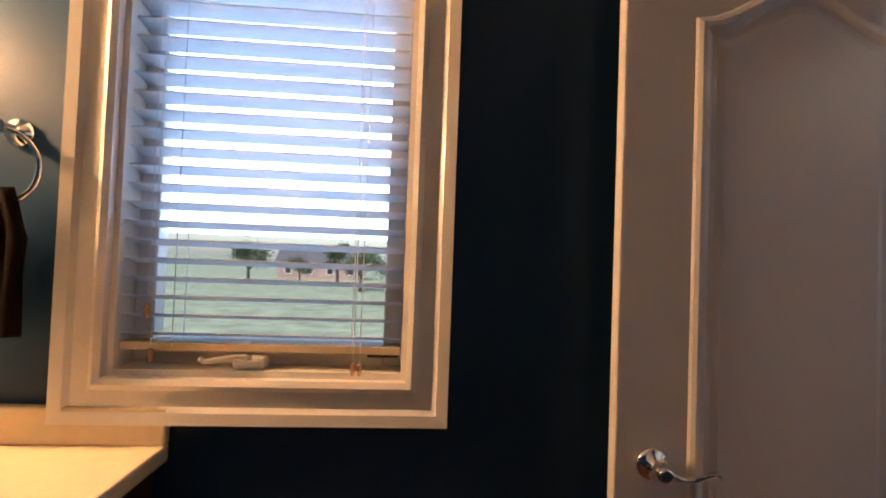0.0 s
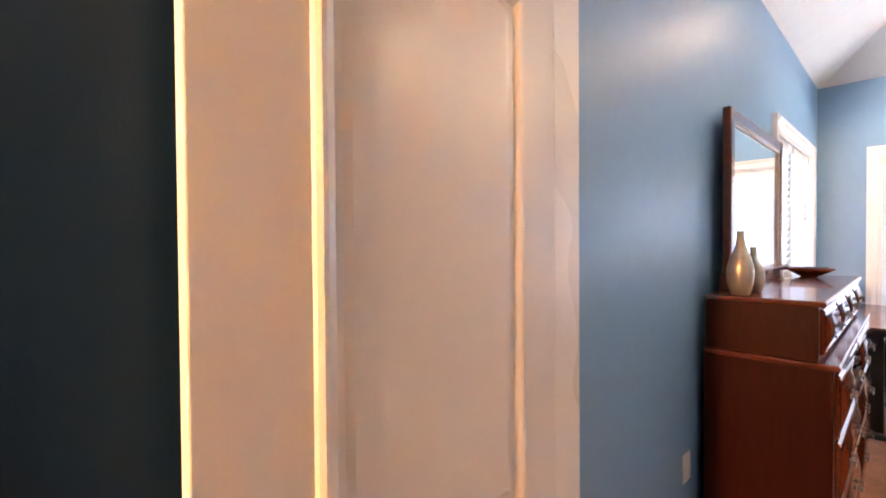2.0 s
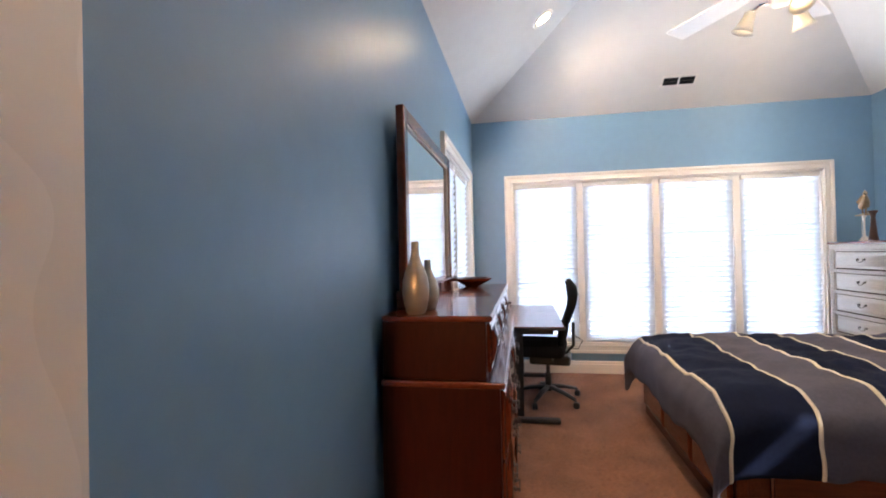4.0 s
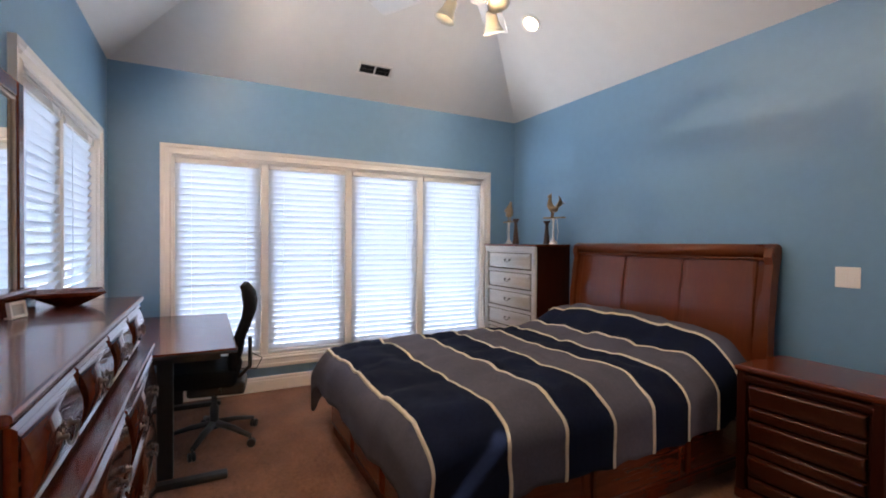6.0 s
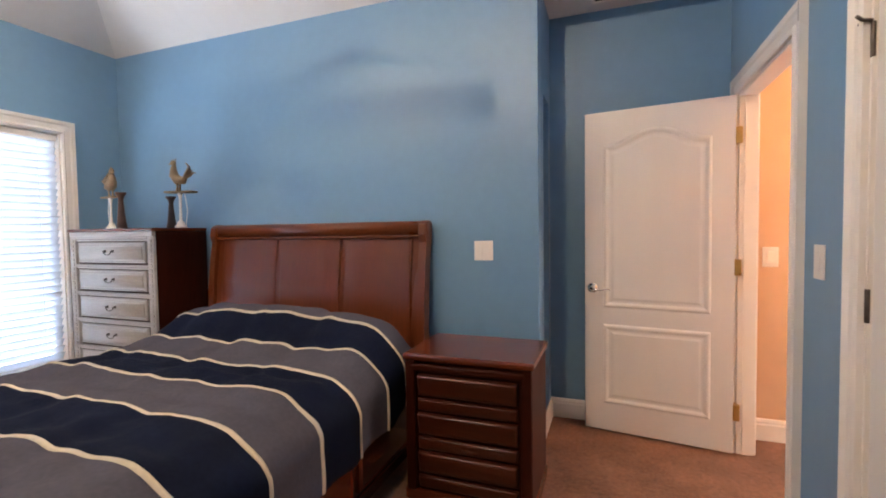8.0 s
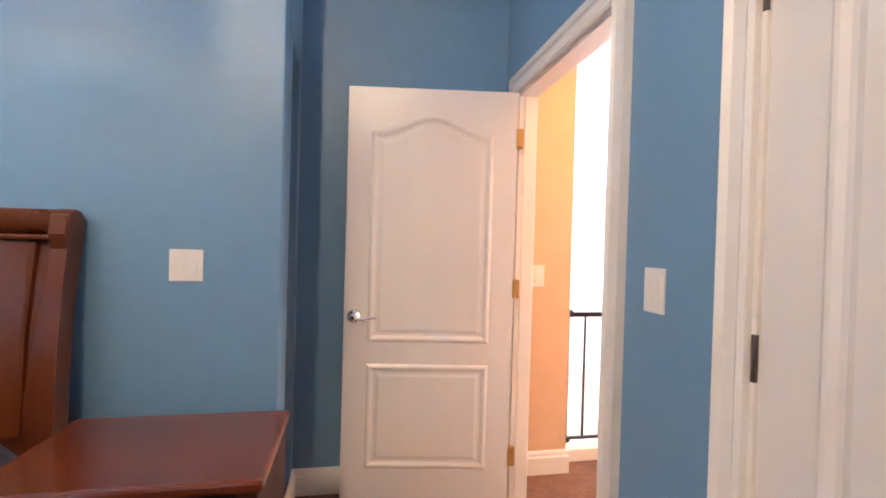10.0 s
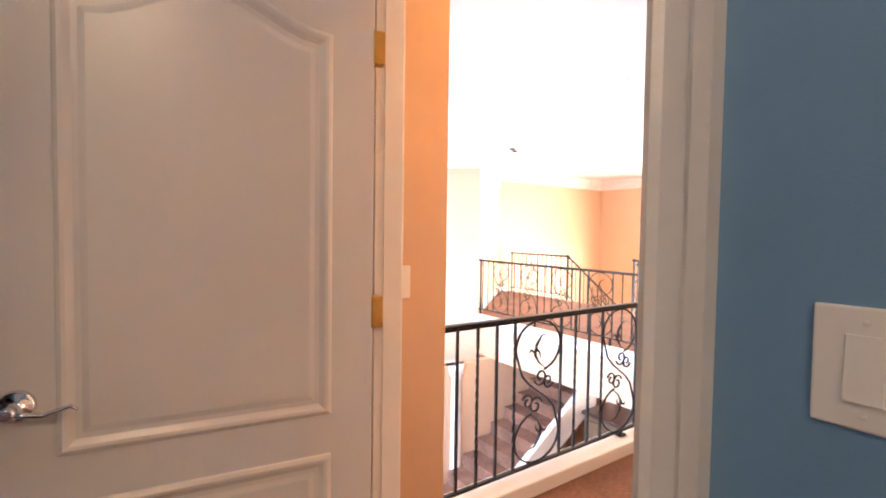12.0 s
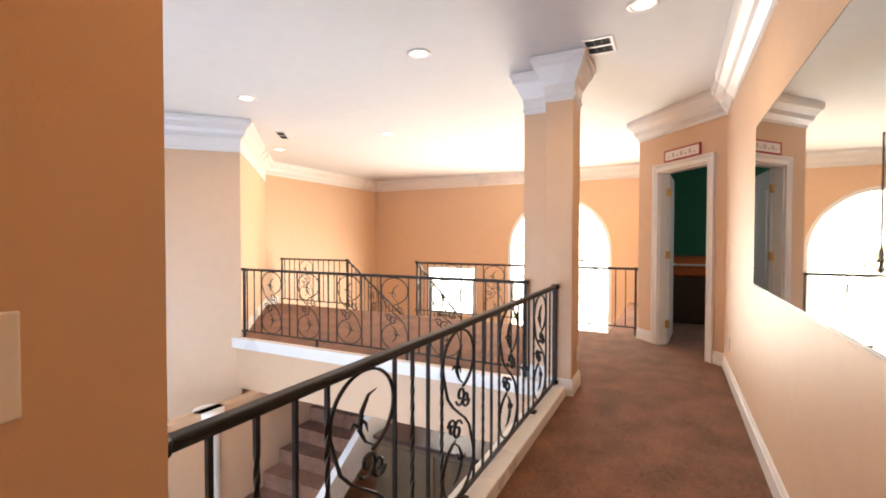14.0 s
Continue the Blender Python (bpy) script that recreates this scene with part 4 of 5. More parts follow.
for p, q in zip(rows, rows[1:]):
    for j in range(6):
        bm.faces.new((p[j], p[(j + 1) % 6], q[(j + 1) % 6], q[j])).smooth = True
bm.faces.new(rows[0][::-1])
bm.faces.new(rows[-1])
part("backrest", bm, "black", ch)
part("back_spine", tube(bmesh.new(), [(0, -0.02, 0.42), (0, -0.16, 0.43), (0, -0.225, 0.50), (0, -0.225, 0.70)], 0.028, 8, 0.5), "plastic", ch)
for s in (-1, 1):
    part("adjuster_lever", tube(bmesh.new(), [(s * 0.10, -0.05, 0.42), (s * 0.22, -0.06, 0.41), (s * 0.28, -0.07, 0.40)], 0.007, 6), "plastic", ch)
part("tension_cable", tube(bmesh.new(), [(0.10, -0.06, 0.46), (0.14, -0.26, 0.44), (0.12, -0.30, 0.52), (0.05, -0.23, 0.58)], 0.004, 6), "plastic", ch)

# chest of drawers -----------------------------------------------------------------------
cx0, cx1, cyf = 4.94, 5.82, -2.615
cd = thing("chest_of_drawers", pose((cx0 + cx1) / 2, (cyf + S + 0.02) / 2, 0, 0, 0, 180), "tall chest with grey limed drawer fronts and dark red sides", "chest of drawers")
hw, hd = (cx1 - cx0) / 2, (cyf - S - 0.02) / 2
part("body", boxes((-hw, -hd + 0.022, 0.06, hw, hd, 1.335), bevel=0.004), "cherry_v_shaded", cd)
part("plinth", boxes((-hw - 0.008, -hd, 0.0, hw + 0.008, hd, 0.07), bevel=0.006), "lime", cd)
part("top", boxes((-hw - 0.01, -hd - 0.012, 1.335, hw + 0.01, hd, 1.36), bevel=0.008), "cherry", cd)
part("cornice", boxes((-hw, -hd - 0.006, 1.30, hw, -hd + 0.022, 1.335), bevel=0.008), "lime", cd)
for s in (-1, 1):
    post = part("corner_post", boxes((s * hw, -hd, 0.07, s * (hw - 0.06), -hd + 0.022, 1.30), bevel=0.004), "lime", cd)
    for k in range(34):
        z = 0.10 + k * 0.035
        part("rope_turn", boxes((s * (hw - 0.012), -hd - 0.008, z, s * (hw - 0.046), -hd, z + 0.026), bevel=0.004), "lime", post)
for k in range(6):
    z0 = 0.09 + k * 0.202
    drawer_front(cd, -hw + 0.085, hw - 0.085, z0 + 0.012, z0 + 0.160, -hd + 0.016, "lime", [0.0], "drawer", 0.006)
    part("drawer_rail", boxes((-hw + 0.06, -hd + 0.004, z0 + 0.168, hw - 0.06, -hd + 0.022, z0 + 0.182), (-hw + 0.06, -hd - 0.002, z0 + 0.184, hw - 0.06, -hd + 0.022, z0 + 0.200), bevel=0.003), "lime", cd)

# things on the chest
cone = [(0.034, 0), (0.036, 0.006), (0.030, 0.03), (0.020, 0.11), (0.016, 0.155), (0.022, 0.175), (0.036, 0.190), (0.036, 0.197), (0.015, 0.192)]
for x, y, k in ((5.37, -2.70, 1.34), (5.15, -2.93, 1.22)):
    solid("candle_holder", lathe(bmesh.new(), [(r, h * k) for r, h in cone], (x, y, 1.361), 20), "dark", "dark tapered wooden candle holder on the chest", "candle holder", kind="thing", group="candle holders")


def rooster(x, y, turn, k, label):
    """Carved rooster on a ledge over a slim white pedestal: one plain mesh."""
    bm = bmesh.new()
    lathe(bm, [(0.032, 0), (0.032, 0.010), (0.022, 0.016), (0.018, 0.030), (0.008, 0.042), (0.006, 0.12), (0.007, 0.17), (0.012, 0.192), (0.016, 0.200)], (0, 0, 0), 18)
    tube(bm, [(-0.030, 0, 0.0), (-0.045, 0, 0.10), (-0.030, 0, 0.20)], 0.0022, 5)
    box(bm, -0.095, -0.028, 0.200, 0.085, 0.028, 0.211, 0.004)
    for q in (-1, 1):
        tube(bm, [(0.012, q * 0.010, 0.211), (0.006, q * 0.010, 0.240), (0.010, q * 0.012, 0.262)], 0.006, 6, 1.0, [1.2, 0.8, 1.6])
    tube(bm, [(-0.040, 0, 0.288), (-0.020, 0, 0.272), (0.012, 0, 0.276), (0.034, 0, 0.302), (0.036, 0, 0.338), (0.030, 0, 0.362)], 0.031, 12, 0.8, [0.35, 0.95, 1.1, 0.95, 0.62, 0.40])
    bmesh.ops.create_uvsphere(bm, u_segments=12, v_segments=8, radius=0.0165, matrix=Matrix.Translation((0.036, 0, 0.372)))
    tube(bm, [(0.048, 0, 0.372), (0.066, 0, 0.366)], 0.006, 6, 1.0, [1.0, 0.2])
    for q in range(3):
        tube(bm, [(0.022 + 0.012 * q, 0, 0.382), (0.020 + 0.012 * q, 0, 0.400 - 0.004 * q)], 0.005, 6, 0.6, [1.2, 0.5])
    for q in range(5):
        tube(bm, [(-0.030, 0.004 * (q - 2), 0.285), (-0.058 - 0.004 * q, 0.006 * (q - 2), 0.300 + 0.012 * q), (-0.080 + 0.006 * q, 0.007 * (q - 2), 0.318 + 0.012 * q), (-0.094 + 0.010 * q, 0.008 * (q - 2), 0.312 + 0.014 * q)], 0.008, 6, 0.7, [1.2, 1.1, 0.8, 0.3])
    for f in bm.faces:
        f.smooth = len(f.verts) == 4
        f.material_index = 1 if f.calc_center_median().z < 0.199 else 0
    o = solid("rooster_figurine", bm, "gold", label, "figurine", kind="thing", group="roosters on the chest")
    o.data.materials.append(M["plate"])
    o.matrix_basis = pose(x, y, 1.361, 0, 0, turn) @ Matrix.Scale(k, 4)


rooster(5.60, -2.78, 165, 1.18, "pale carved rooster figurine on a slim stand on the chest")
rooster(4.98, -2.87, 12, 1.28, "gilt carved rooster figurine on a white pedestal on the chest")

# bed -----------------------------------------------------------------------------------------
BX0, BX1, BY_F, BY_H = 3.10, 4.70, -0.66, -2.93
bed = thing("bed", pose(0, 0, 0), "sleigh bed in polished brown wood with storage drawers", "bed")
# sleigh headboard: curved section swept across
bm = bmesh.new()
hbx0, hbx1 = 3.05, 4.79
sect = [(-2.925, 0.30), (-2.935, 0.70), (-2.955, 0.95), (-2.985, 1.15), (-3.008, 1.285), (-3.035, 1.285), (-3.01, 1.12), (-2.985, 0.90), (-2.965, 0.60), (-2.96, 0.30)]
quad_prism(bm, [(hbx0 + 0.04, y, z) for y, z in sect], [(hbx1 - 0.04, y, z) for y, z in sect])
hb = part("headboard", bm, "headboard", bed)
for i in range(3):
    a0 = hbx0 + 0.10 + i * (hbx1 - hbx0 - 0.17) / 3
    a1 = a0 + (hbx1 - hbx0 - 0.17) / 3 - 0.030
    bm = bmesh.new()
    front = [(-2.935, 0.62), (-2.945, 0.80), (-2.955, 0.95), (-2.975, 1.10), (-3.000, 1.262)]
    rows = []
    for y, z in front:
        rows.append([bm.verts.new((x, y + d, z)) for x, d in ((a0, 0.0), (a0 + 0.006, 0.010), (a0 + 0.02, 0.013), (a0 + 0.12, 0.018), (a1 - 0.12, 0.018), (a1 - 0.02, 0.013), (a1 - 0.006, 0.010), (a1, 0.0))])
    for p, q in zip(rows, rows[1:]):
        for j in range(7):
            bm.faces.new((p[j], p[j + 1], q[j + 1], q[j]))
    bm.faces.new(rows[0][::-1])
    bm.faces.new(rows[-1])
    back = [[bm.verts.new((x, y - 0.004, z)) for x in (a0, a1)] for y, z in front]
    for p, q in zip(back, back[1:]):
        bm.faces.new((p[0], q[0], q[1], p[1]))
    part("panel", bm, "headboard", hb)
bm = bmesh.new()
tube(bm, [(hbx0 - 0.005, -3.012, 1.328), (hbx1 + 0.005, -3.012, 1.328)], 0.046, 20)
part("crest_rail", bm, "headboard", hb)
part("crest_lip", boxes((hbx0 + 0.045, -3.004, 1.268, hbx1 - 0.045, -2.966, 1.286), bevel=0.006), "headboard", hb)
for x in (hbx0, hbx1 - 0.05):
    bm = bmesh.new()
    prof = [(-2.905, 0.0), (-2.905, 0.60), (-2.920, 0.90), (-2.945, 1.12), (-2.968, 1.24), (-2.952, 1.29), (-2.962, 1.35), (-3.01, 1.377), (-3.055, 1.36), (-3.065, 1.29), (-3.03, 1.12), (-3.00, 0.9), (-2.985, 0.6), (-2.985, 0.0)]
    quad_prism(bm, [(x, y, z) for y, z in prof], [(x + 0.05, y, z) for y, z in prof])
    part("post", bm, "headboard", hb)
part("side_panel", boxes((BX0, BY_H, 0.04, BX0 + 0.04, BY_F, 0.42), bevel=0.005), "cherry", bed)
part("side_panel", boxes((BX1 - 0.04, BY_H, 0.04, BX1, BY_F, 0.42), bevel=0.005), "cherry", bed)
part("footboard", boxes((BX0 - 0.01, BY_F, 0.0, BX1 + 0.01, BY_F + 0.05, 0.46), bevel=0.008), "cherry", bed)
part("rail_top", boxes((BX0 - 0.002, BY_H, 0.40, BX0 + 0.05, BY_F, 0.45), bevel=0.008), "cherry", bed)
part("slat_base", boxes((BX0 + 0.04, BY_H, 0.30, BX1 - 0.04, BY_F, 0.36)), "dark", bed)
part("plinth", boxes((BX0 - 0.008, BY_H, 0.0, BX0 + 0.03, BY_F, 0.06), bevel=0.004), "cherry", bed)
# storage drawers: foot end faces +y, west side faces -x


def bed_drawer(m, w):
    d = drawer_front(bed, -w / 2, w / 2, 0.085, 0.37, 0, "cherry", [], "drawer", 0.0)
    d.matrix_basis = m
    part("handle_groove", boxes((-w * 0.28, -0.028, 0.325, w * 0.28, -0.016, 0.345), bevel=0.004), "dark", d)


for i in range(3):
    bed_drawer(pose(BX0 + 0.28 + i * 0.525, BY_F + 0.052, 0, 0, 0, 180), 0.49)
for i in range(3):
    bed_drawer(pose(BX0 - 0.002, BY_F - 0.42 - i * 0.72, 0, 0, 0, -90), 0.66)
mt = solid("mattress", boxes((BX0 + 0.10, BY_H + 0.02, 0.36, BX1 - 0.10, BY_F - 0.09, 0.60), bevel=0.08), "sign", "white mattress on the bed", "mattress", kind="thing")
for x in (3.50, 4.32):
    bm = bmesh.new()
    bmesh.ops.create_uvsphere(bm, u_segments=24, v_segments=12, radius=1, matrix=Matrix.Translation((x, -2.66, 0.67)) @ Matrix.Diagonal((0.36, 0.20, 0.085, 1)))
    solid("pillow", bm, "sign", "white pillow under the comforter", "pillow", kind="thing", smooth=True, group="pillows on the bed")

# comforter: one draped sheet, with stripe bands by material across its length
CX0, CX1, CY_H, CY_F = 3.005, 4.80, -2.885, -0.500
edges = [0.315, 0.510, 0.770, 1.050, 1.345, 1.630, 1.945, 2.315]      # cream piping, from the head
total = 2.585
bands = [0.0] + edges + [total]
kinds = ["grey" if i % 2 == 0 else "navy" for i in range(len(edges) + 1)]


def drape(u, s):
    """u: metres along the bed from the head hem, s: metres across from the middle."""
    flat = (CX1 - CX0) / 2 - 0.04
    y = CY_H + 0.02
    hang_f = 0.26
    along = u
    length = CY_F - y
    z = 0.675
    # pillow swell near the head
    z += 0.185 * math.exp(-((along - 0.22) / 0.25) ** 2) * (1 - 0.55 * min(1, abs(s) / flat) ** 3)
    z -= 0.10 * max(0, 0.14 - along) / 0.14
    z += 0.020 * noise.noise(Vector((along * 2.4, s * 2.1, 0))) + 0.015 * noise.noise(Vector((along * 7, s * 6, 3)))
    z += -0.014 * (abs(math.sin(along * math.pi / 0.35 + 0.4)) ** 10 + abs(math.sin(s * math.pi / 0.46 + 0.8)) ** 14)
    edge = 0.17
    def roll(d, lim):
        if d <= lim - edge:
            return d, 0.0
        over = d - (lim - edge)
        q = edge * math.pi / 2
        if over < q:
            a = over / edge
            return lim - edge + edge * math.sin(a), -edge * (1 - math.cos(a))
        return lim, -edge - (over - q)
    xs, dz1 = roll(abs(s), flat)
    yl, dz2 = roll(along, length)
    drop = min(0, dz1) + min(0, dz2)
    flare = 0.032 + 0.022 * noise.noise(Vector((along * 4.0, math.copysign(1, s) * 3, 5)))
    x = (CX0 + CX1) / 2 + math.copysign(xs + (flare * min(1, -dz1 / 0.15) if dz1 < 0 else 0), s)
    yy = y + yl + ((0.02 + 0.02 * noise.noise(Vector((s * 4.0, 1, 9)))) * min(1, -dz2 / 0.15) if dz2 < 0 else 0)
    yy += 0.012 * noise.noise(Vector((s * 6.0, along * 3.0, 11)))
    z += 0.007 * noise.noise(Vector((along * 15, s * 5, 1))) + 0.004 * noise.noise(Vector((along * 9, s * 20, 4)))
    return (x, yy, max(z + drop, 0.16 + 0.02 * noise.noise(Vector((along * 3, s * 3, 7)))))


us = []
for b0, b1 in zip(bands, bands[1:]):
    n = max(1, round((b1 - b0) / 0.024))
    us += [b0 + (b1 - b0) * i / n for i in range(n)]
us.append(total)
ss = [-1.145 + 2.29 * i / 96 for i in range(97)]
order = ["grey", "navy"]
bm = bmesh.new()
grid = [[bm.verts.new(drape(u, s)) for s in ss] for u in us]
for i, u in enumerate(us[:-1]):
    mid_u = (u + us[i + 1]) / 2
    k = next(kk for kk, (b0, b1) in zip(kinds, zip(bands, bands[1:])) if b0 <= mid_u <= b1)
    for j in range(len(ss) - 1):
        fc = bm.faces.new((grid[i][j], grid[i][j + 1], grid[i + 1][j + 1], grid[i + 1][j]))
        fc.material_index, fc.smooth = order.index(k), True
me = finish(bm, "comforter", True)
for k in order:
    me.materials.append(M[k])
cf = tagged(new("comforter", me), "navy and grey striped comforter with cream piping spread over the bed", "comforter")
so = cf.modifiers.new("thickness", "SOLIDIFY")
so.thickness, so.offset = 0.018, -1
for e in edges:
    bm = bmesh.new()
    rows = []
    for k, q in enumerate(ss):
        mid_u = e + 0.004 * noise.noise(Vector((q * 6.0, e * 9.0, 2)))
        a0, a1 = Vector(drape(mid_u - 0.0095, q)), Vector(drape(mid_u + 0.0095, q))
        side = Vector(drape(mid_u, q + 0.01)) - Vector(drape(mid_u, q - 0.01))
        up = side.cross(a1 - a0).normalized()
        up = up if up.length > 0.5 else Vector((0, 0, 1))
        rows.append([bm.verts.new(a0 - up * 0.004), bm.verts.new(a0 + up * 0.002), bm.verts.new((a0 + a1) / 2 + up * 0.006), bm.verts.new(a1 + up * 0.002), bm.verts.new(a1 - up * 0.004)])
    for a, b in zip(rows, rows[1:]):
        for k in range(4):
            bm.faces.new((a[k], a[k + 1], b[k + 1], b[k])).smooth = True
    part("piping", bm, "cream", cf, "cream ribbon piping", smooth=True)

# nightstand --------------------------------------------------------------------------------
ns = thing("nightstand", pose((2.295 + 2.930) / 2, -2.575, 0, 0, 0, 180), "cherry wood nightstand with bowed drawer fronts beside the bed", "nightstand")
nw, nd = 0.305, 0.225
part("body", boxes((-nw, -nd + 0.02, 0.05, nw, nd, 0.69), bevel=0.004), "cherry_v_shaded", ns)
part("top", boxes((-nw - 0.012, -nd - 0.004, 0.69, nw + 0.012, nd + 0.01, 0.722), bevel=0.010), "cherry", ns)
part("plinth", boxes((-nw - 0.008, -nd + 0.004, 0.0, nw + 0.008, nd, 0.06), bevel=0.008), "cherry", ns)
part("frieze", boxes((-nw + 0.03, -nd - 0.002, 0.640, nw - 0.03, -nd + 0.02, 0.676), bevel=0.010), "cherry_v_shaded", ns)


def night_drawer(z0, z1, swell):
    """Drawer front facing local -y: a leaning face that swells towards its upper edge, with rounded ends."""
    x0, x1, y = -nw + 0.062, nw - 0.062, -nd + 0.016
    bm = bmesh.new()
    rows = []
    for u, d in ((0.0, 0.004), (0.03, 0.010), (0.20, 0.012), (0.45, 0.40 * swell + 0.008), (0.70, 0.75 * swell + 0.006), (0.88, swell), (0.95, swell), (0.985, 0.7 * swell), (1.0, 0.004)):
        zz = z0 + (z1 - z0) * u
        rows.append([bm.verts.new(p) for p in ((x0, y, zz), (x0 + 0.004, y - d * 0.7, zz), (x0 + 0.016, y - d, zz), (x1 - 0.016, y - d, zz), (x1 - 0.004, y - d * 0.7, zz), (x1, y, zz))])
    for a, b in zip(rows, rows[1:]):
        for q in range(5):
            bm.faces.new((a[q], a[q + 1], b[q + 1], b[q])).smooth = True
        bm.faces.new((a[5], a[0], b[0], b[5]))
    bm.faces.new(rows[0][::-1])
    bm.faces.new(rows[-1])
    return bm


for k in range(3):
    z0 = 0.075 + k * 0.187
    part("rail_moulding", night_drawer(z0, z0 + 0.058, 0.020), "cherry_dark", ns)
    part("drawer", night_drawer(z0 + 0.072, z0 + 0.176, 0.032), "cherry_dark", ns)
for q in (-1, 1):
    part("stile", boxes((q * nw, -nd + 0.002, 0.05, q * (nw - 0.05), -nd + 0.02, 0.69), bevel=0.006), "cherry_v_shaded", ns)

# ceiling fan -----------------------------------------------------------------------------
FANX, FANY, FANZ = 3.60, mid - 0.02, 2.835
fan = thing("ceiling_fan", pose(FANX, FANY, FANZ), "white ceiling fan at rest with spot lights", "ceiling fan")
part("downrod", tube(bmesh.new(), [(0, 0, 0.08), (0, 0, rz - FANZ - 0.02)], 0.013, 12), "trim", fan)
part("canopy", lathe(bmesh.new(), [(0.03, rz - FANZ - 0.10), (0.065, rz - FANZ - 0.06), (0.075, rz - FANZ - 0.03)], (0, 0, 0), 24), "trim", fan)
part("motor", lathe(bmesh.new(), [(0.05, -0.06), (0.10, -0.05), (0.125, -0.01), (0.125, 0.05), (0.09, 0.085), (0.03, 0.10)], (0, 0, 0), 32), "trim", fan, smooth=False)
for i in range(5):
    a = radians(-42 + 72 * i)
    bm = bmesh.new()
    pts = [(0.20, -0.055), (0.30, -0.068), (0.715, -0.076), (0.725, -0.070), (0.725, 0.070), (0.715, 0.076), (0.30, 0.068), (0.20, 0.055)]
    quad_prism(bm, [(x, y, y * 0.16) for x, y in pts], [(x, y, y * 0.16 + 0.007) for x, y in pts])
    bl = part("blade", bm, "trim", fan, at=Matrix.Rotation(a, 4, "Z"))
    part("blade_arm", boxes((0.10, -0.022, -0.012, 0.25, 0.022, -0.002), bevel=0.004), "trim", bl)
part("light_fitter", lathe(bmesh.new(), [(0.02, -0.16), (0.045, -0.15), (0.05, -0.08), (0.03, -0.055)], (0, 0, 0), 20), "trim", fan)
for i in range(3):
    a = radians(-60 + 120 * i)
    c, q = math.cos(a), math.sin(a)
    arm = part("lamp_arm", tube(bmesh.new(), [(0.04 * c, 0.04 * q, -0.12), (0.10 * c, 0.10 * q, -0.115), (0.14 * c, 0.14 * q, -0.15)], 0.010, 8), "chrome", fan)
    bm = lathe(bmesh.new(), [(0.020, 0.0), (0.030, -0.012), (0.037, -0.06), (0.050, -0.10), (0.062, -0.118), (0.058, -0.118), (0.045, -0.098), (0.032, -0.06), (0.024, -0.015)], (0, 0, 0), 24, caps=False)
    tip = Matrix.Translation((0.14 * c, 0.14 * q, -0.145)) @ Matrix.Rotation(radians(-24), 4, Vector((-q, c, 0)))
    part("shade", bm, "frost", arm, "frosted glass bell shade", at=tip)
    part("bulb", lathe(bmesh.new(), [(0.008, -0.02), (0.020, -0.045), (0.024, -0.065), (0.016, -0.085), (0.002, -0.092)], (0, 0, 0), 16), "bulb", arm, "glowing bulb", at=tip)
lamp("fan_lamp", "POINT", 4, WARM, pose(FANX + 0.09, FANY - 0.13, FANZ - 0.30), 0.04)


def can_light(x, y, z, normal, lens, label):
    turn = Vector((0, 0, -1)).rotation_difference(Vector(normal)).to_matrix().to_4x4()
    c = thing("recessed_light", Matrix.Translation((x, y, z)) @ turn, label, "recessed light", group="recessed lights")
    part("trim_ring", lathe(bmesh.new(), [(0.062, 0.0), (0.098, 0.0), (0.098, -0.004), (0.090, -0.010), (0.066, -0.006)], (0, 0, 0), 32, caps=False), "trim", c)
    part("lens", lathe(bmesh.new(), [(0.063, -0.001), (0.063, -0.004), (0.03, -0.007), (0.001, -0.008)], (0, 0, 0), 24), lens, c, "glowing lamp lens")
    return c


k = 0.755
for x in (4.67, 3.02):
    for s in (-1, 1):
        y = mid + s * (half - k)
        z = TOP + SLOPE * k
        n = Vector((0, -s, -1 / SLOPE)).normalized()
        can_light(x, y, z - 0.004, n, "lamp", "lit recessed ceiling light with white ring in the vault")
        if x < 4 and s > 0:
            lamp("can_lamp", "SPOT", 66, WARM, look((x, y, z - 0.03), (x, y - 1.0, z - 0.50)), 0.025, spot=140, blend=0.4)
        else:
            lamp("can_lamp", "SPOT", 38 if s > 0 else 8, WARM, look((x, y, z - 0.03), Vector((x, y, z)) + n + Vector((0, 0, -0.3))), 0.03, spot=165, blend=0.5)

# ceiling vents
def vent(m, w, h, label):
    v = thing("ceiling_vent", m, label, "ceiling vent")
    part("frame", boxes((-w / 2, -h / 2, -0.008, w / 2, -h / 2 + 0.02, 0), (-w / 2, h / 2 - 0.02, -0.008, w / 2, h / 2, 0), (-w / 2, -h / 2 + 0.02, -0.008, -w / 2 + 0.02, h / 2 - 0.02, 0),
         (w / 2 - 0.02, -h / 2 + 0.02, -0.008, w / 2, h / 2 - 0.02, 0), (-0.008, -h / 2 + 0.02, -0.008, 0.008, h / 2 - 0.02, 0), bevel=0.002), "trim", v)
    part("backing", boxes((-w / 2 + 0.02, -h / 2 + 0.02, -0.002, w / 2 - 0.02, h / 2 - 0.02, -0.0005)), "black", v)
    n = max(3, int((h - 0.04) / 0.045))
    for i in range(n):
        y = -h / 2 + 0.028 + i * (h - 0.056) / (n - 1)
        part("slat", boxes((-w / 2 + 0.02, y - 0.0015, -0.005, w / 2 - 0.02, y + 0.0015, -0.003)), "pewter", v)
    return v


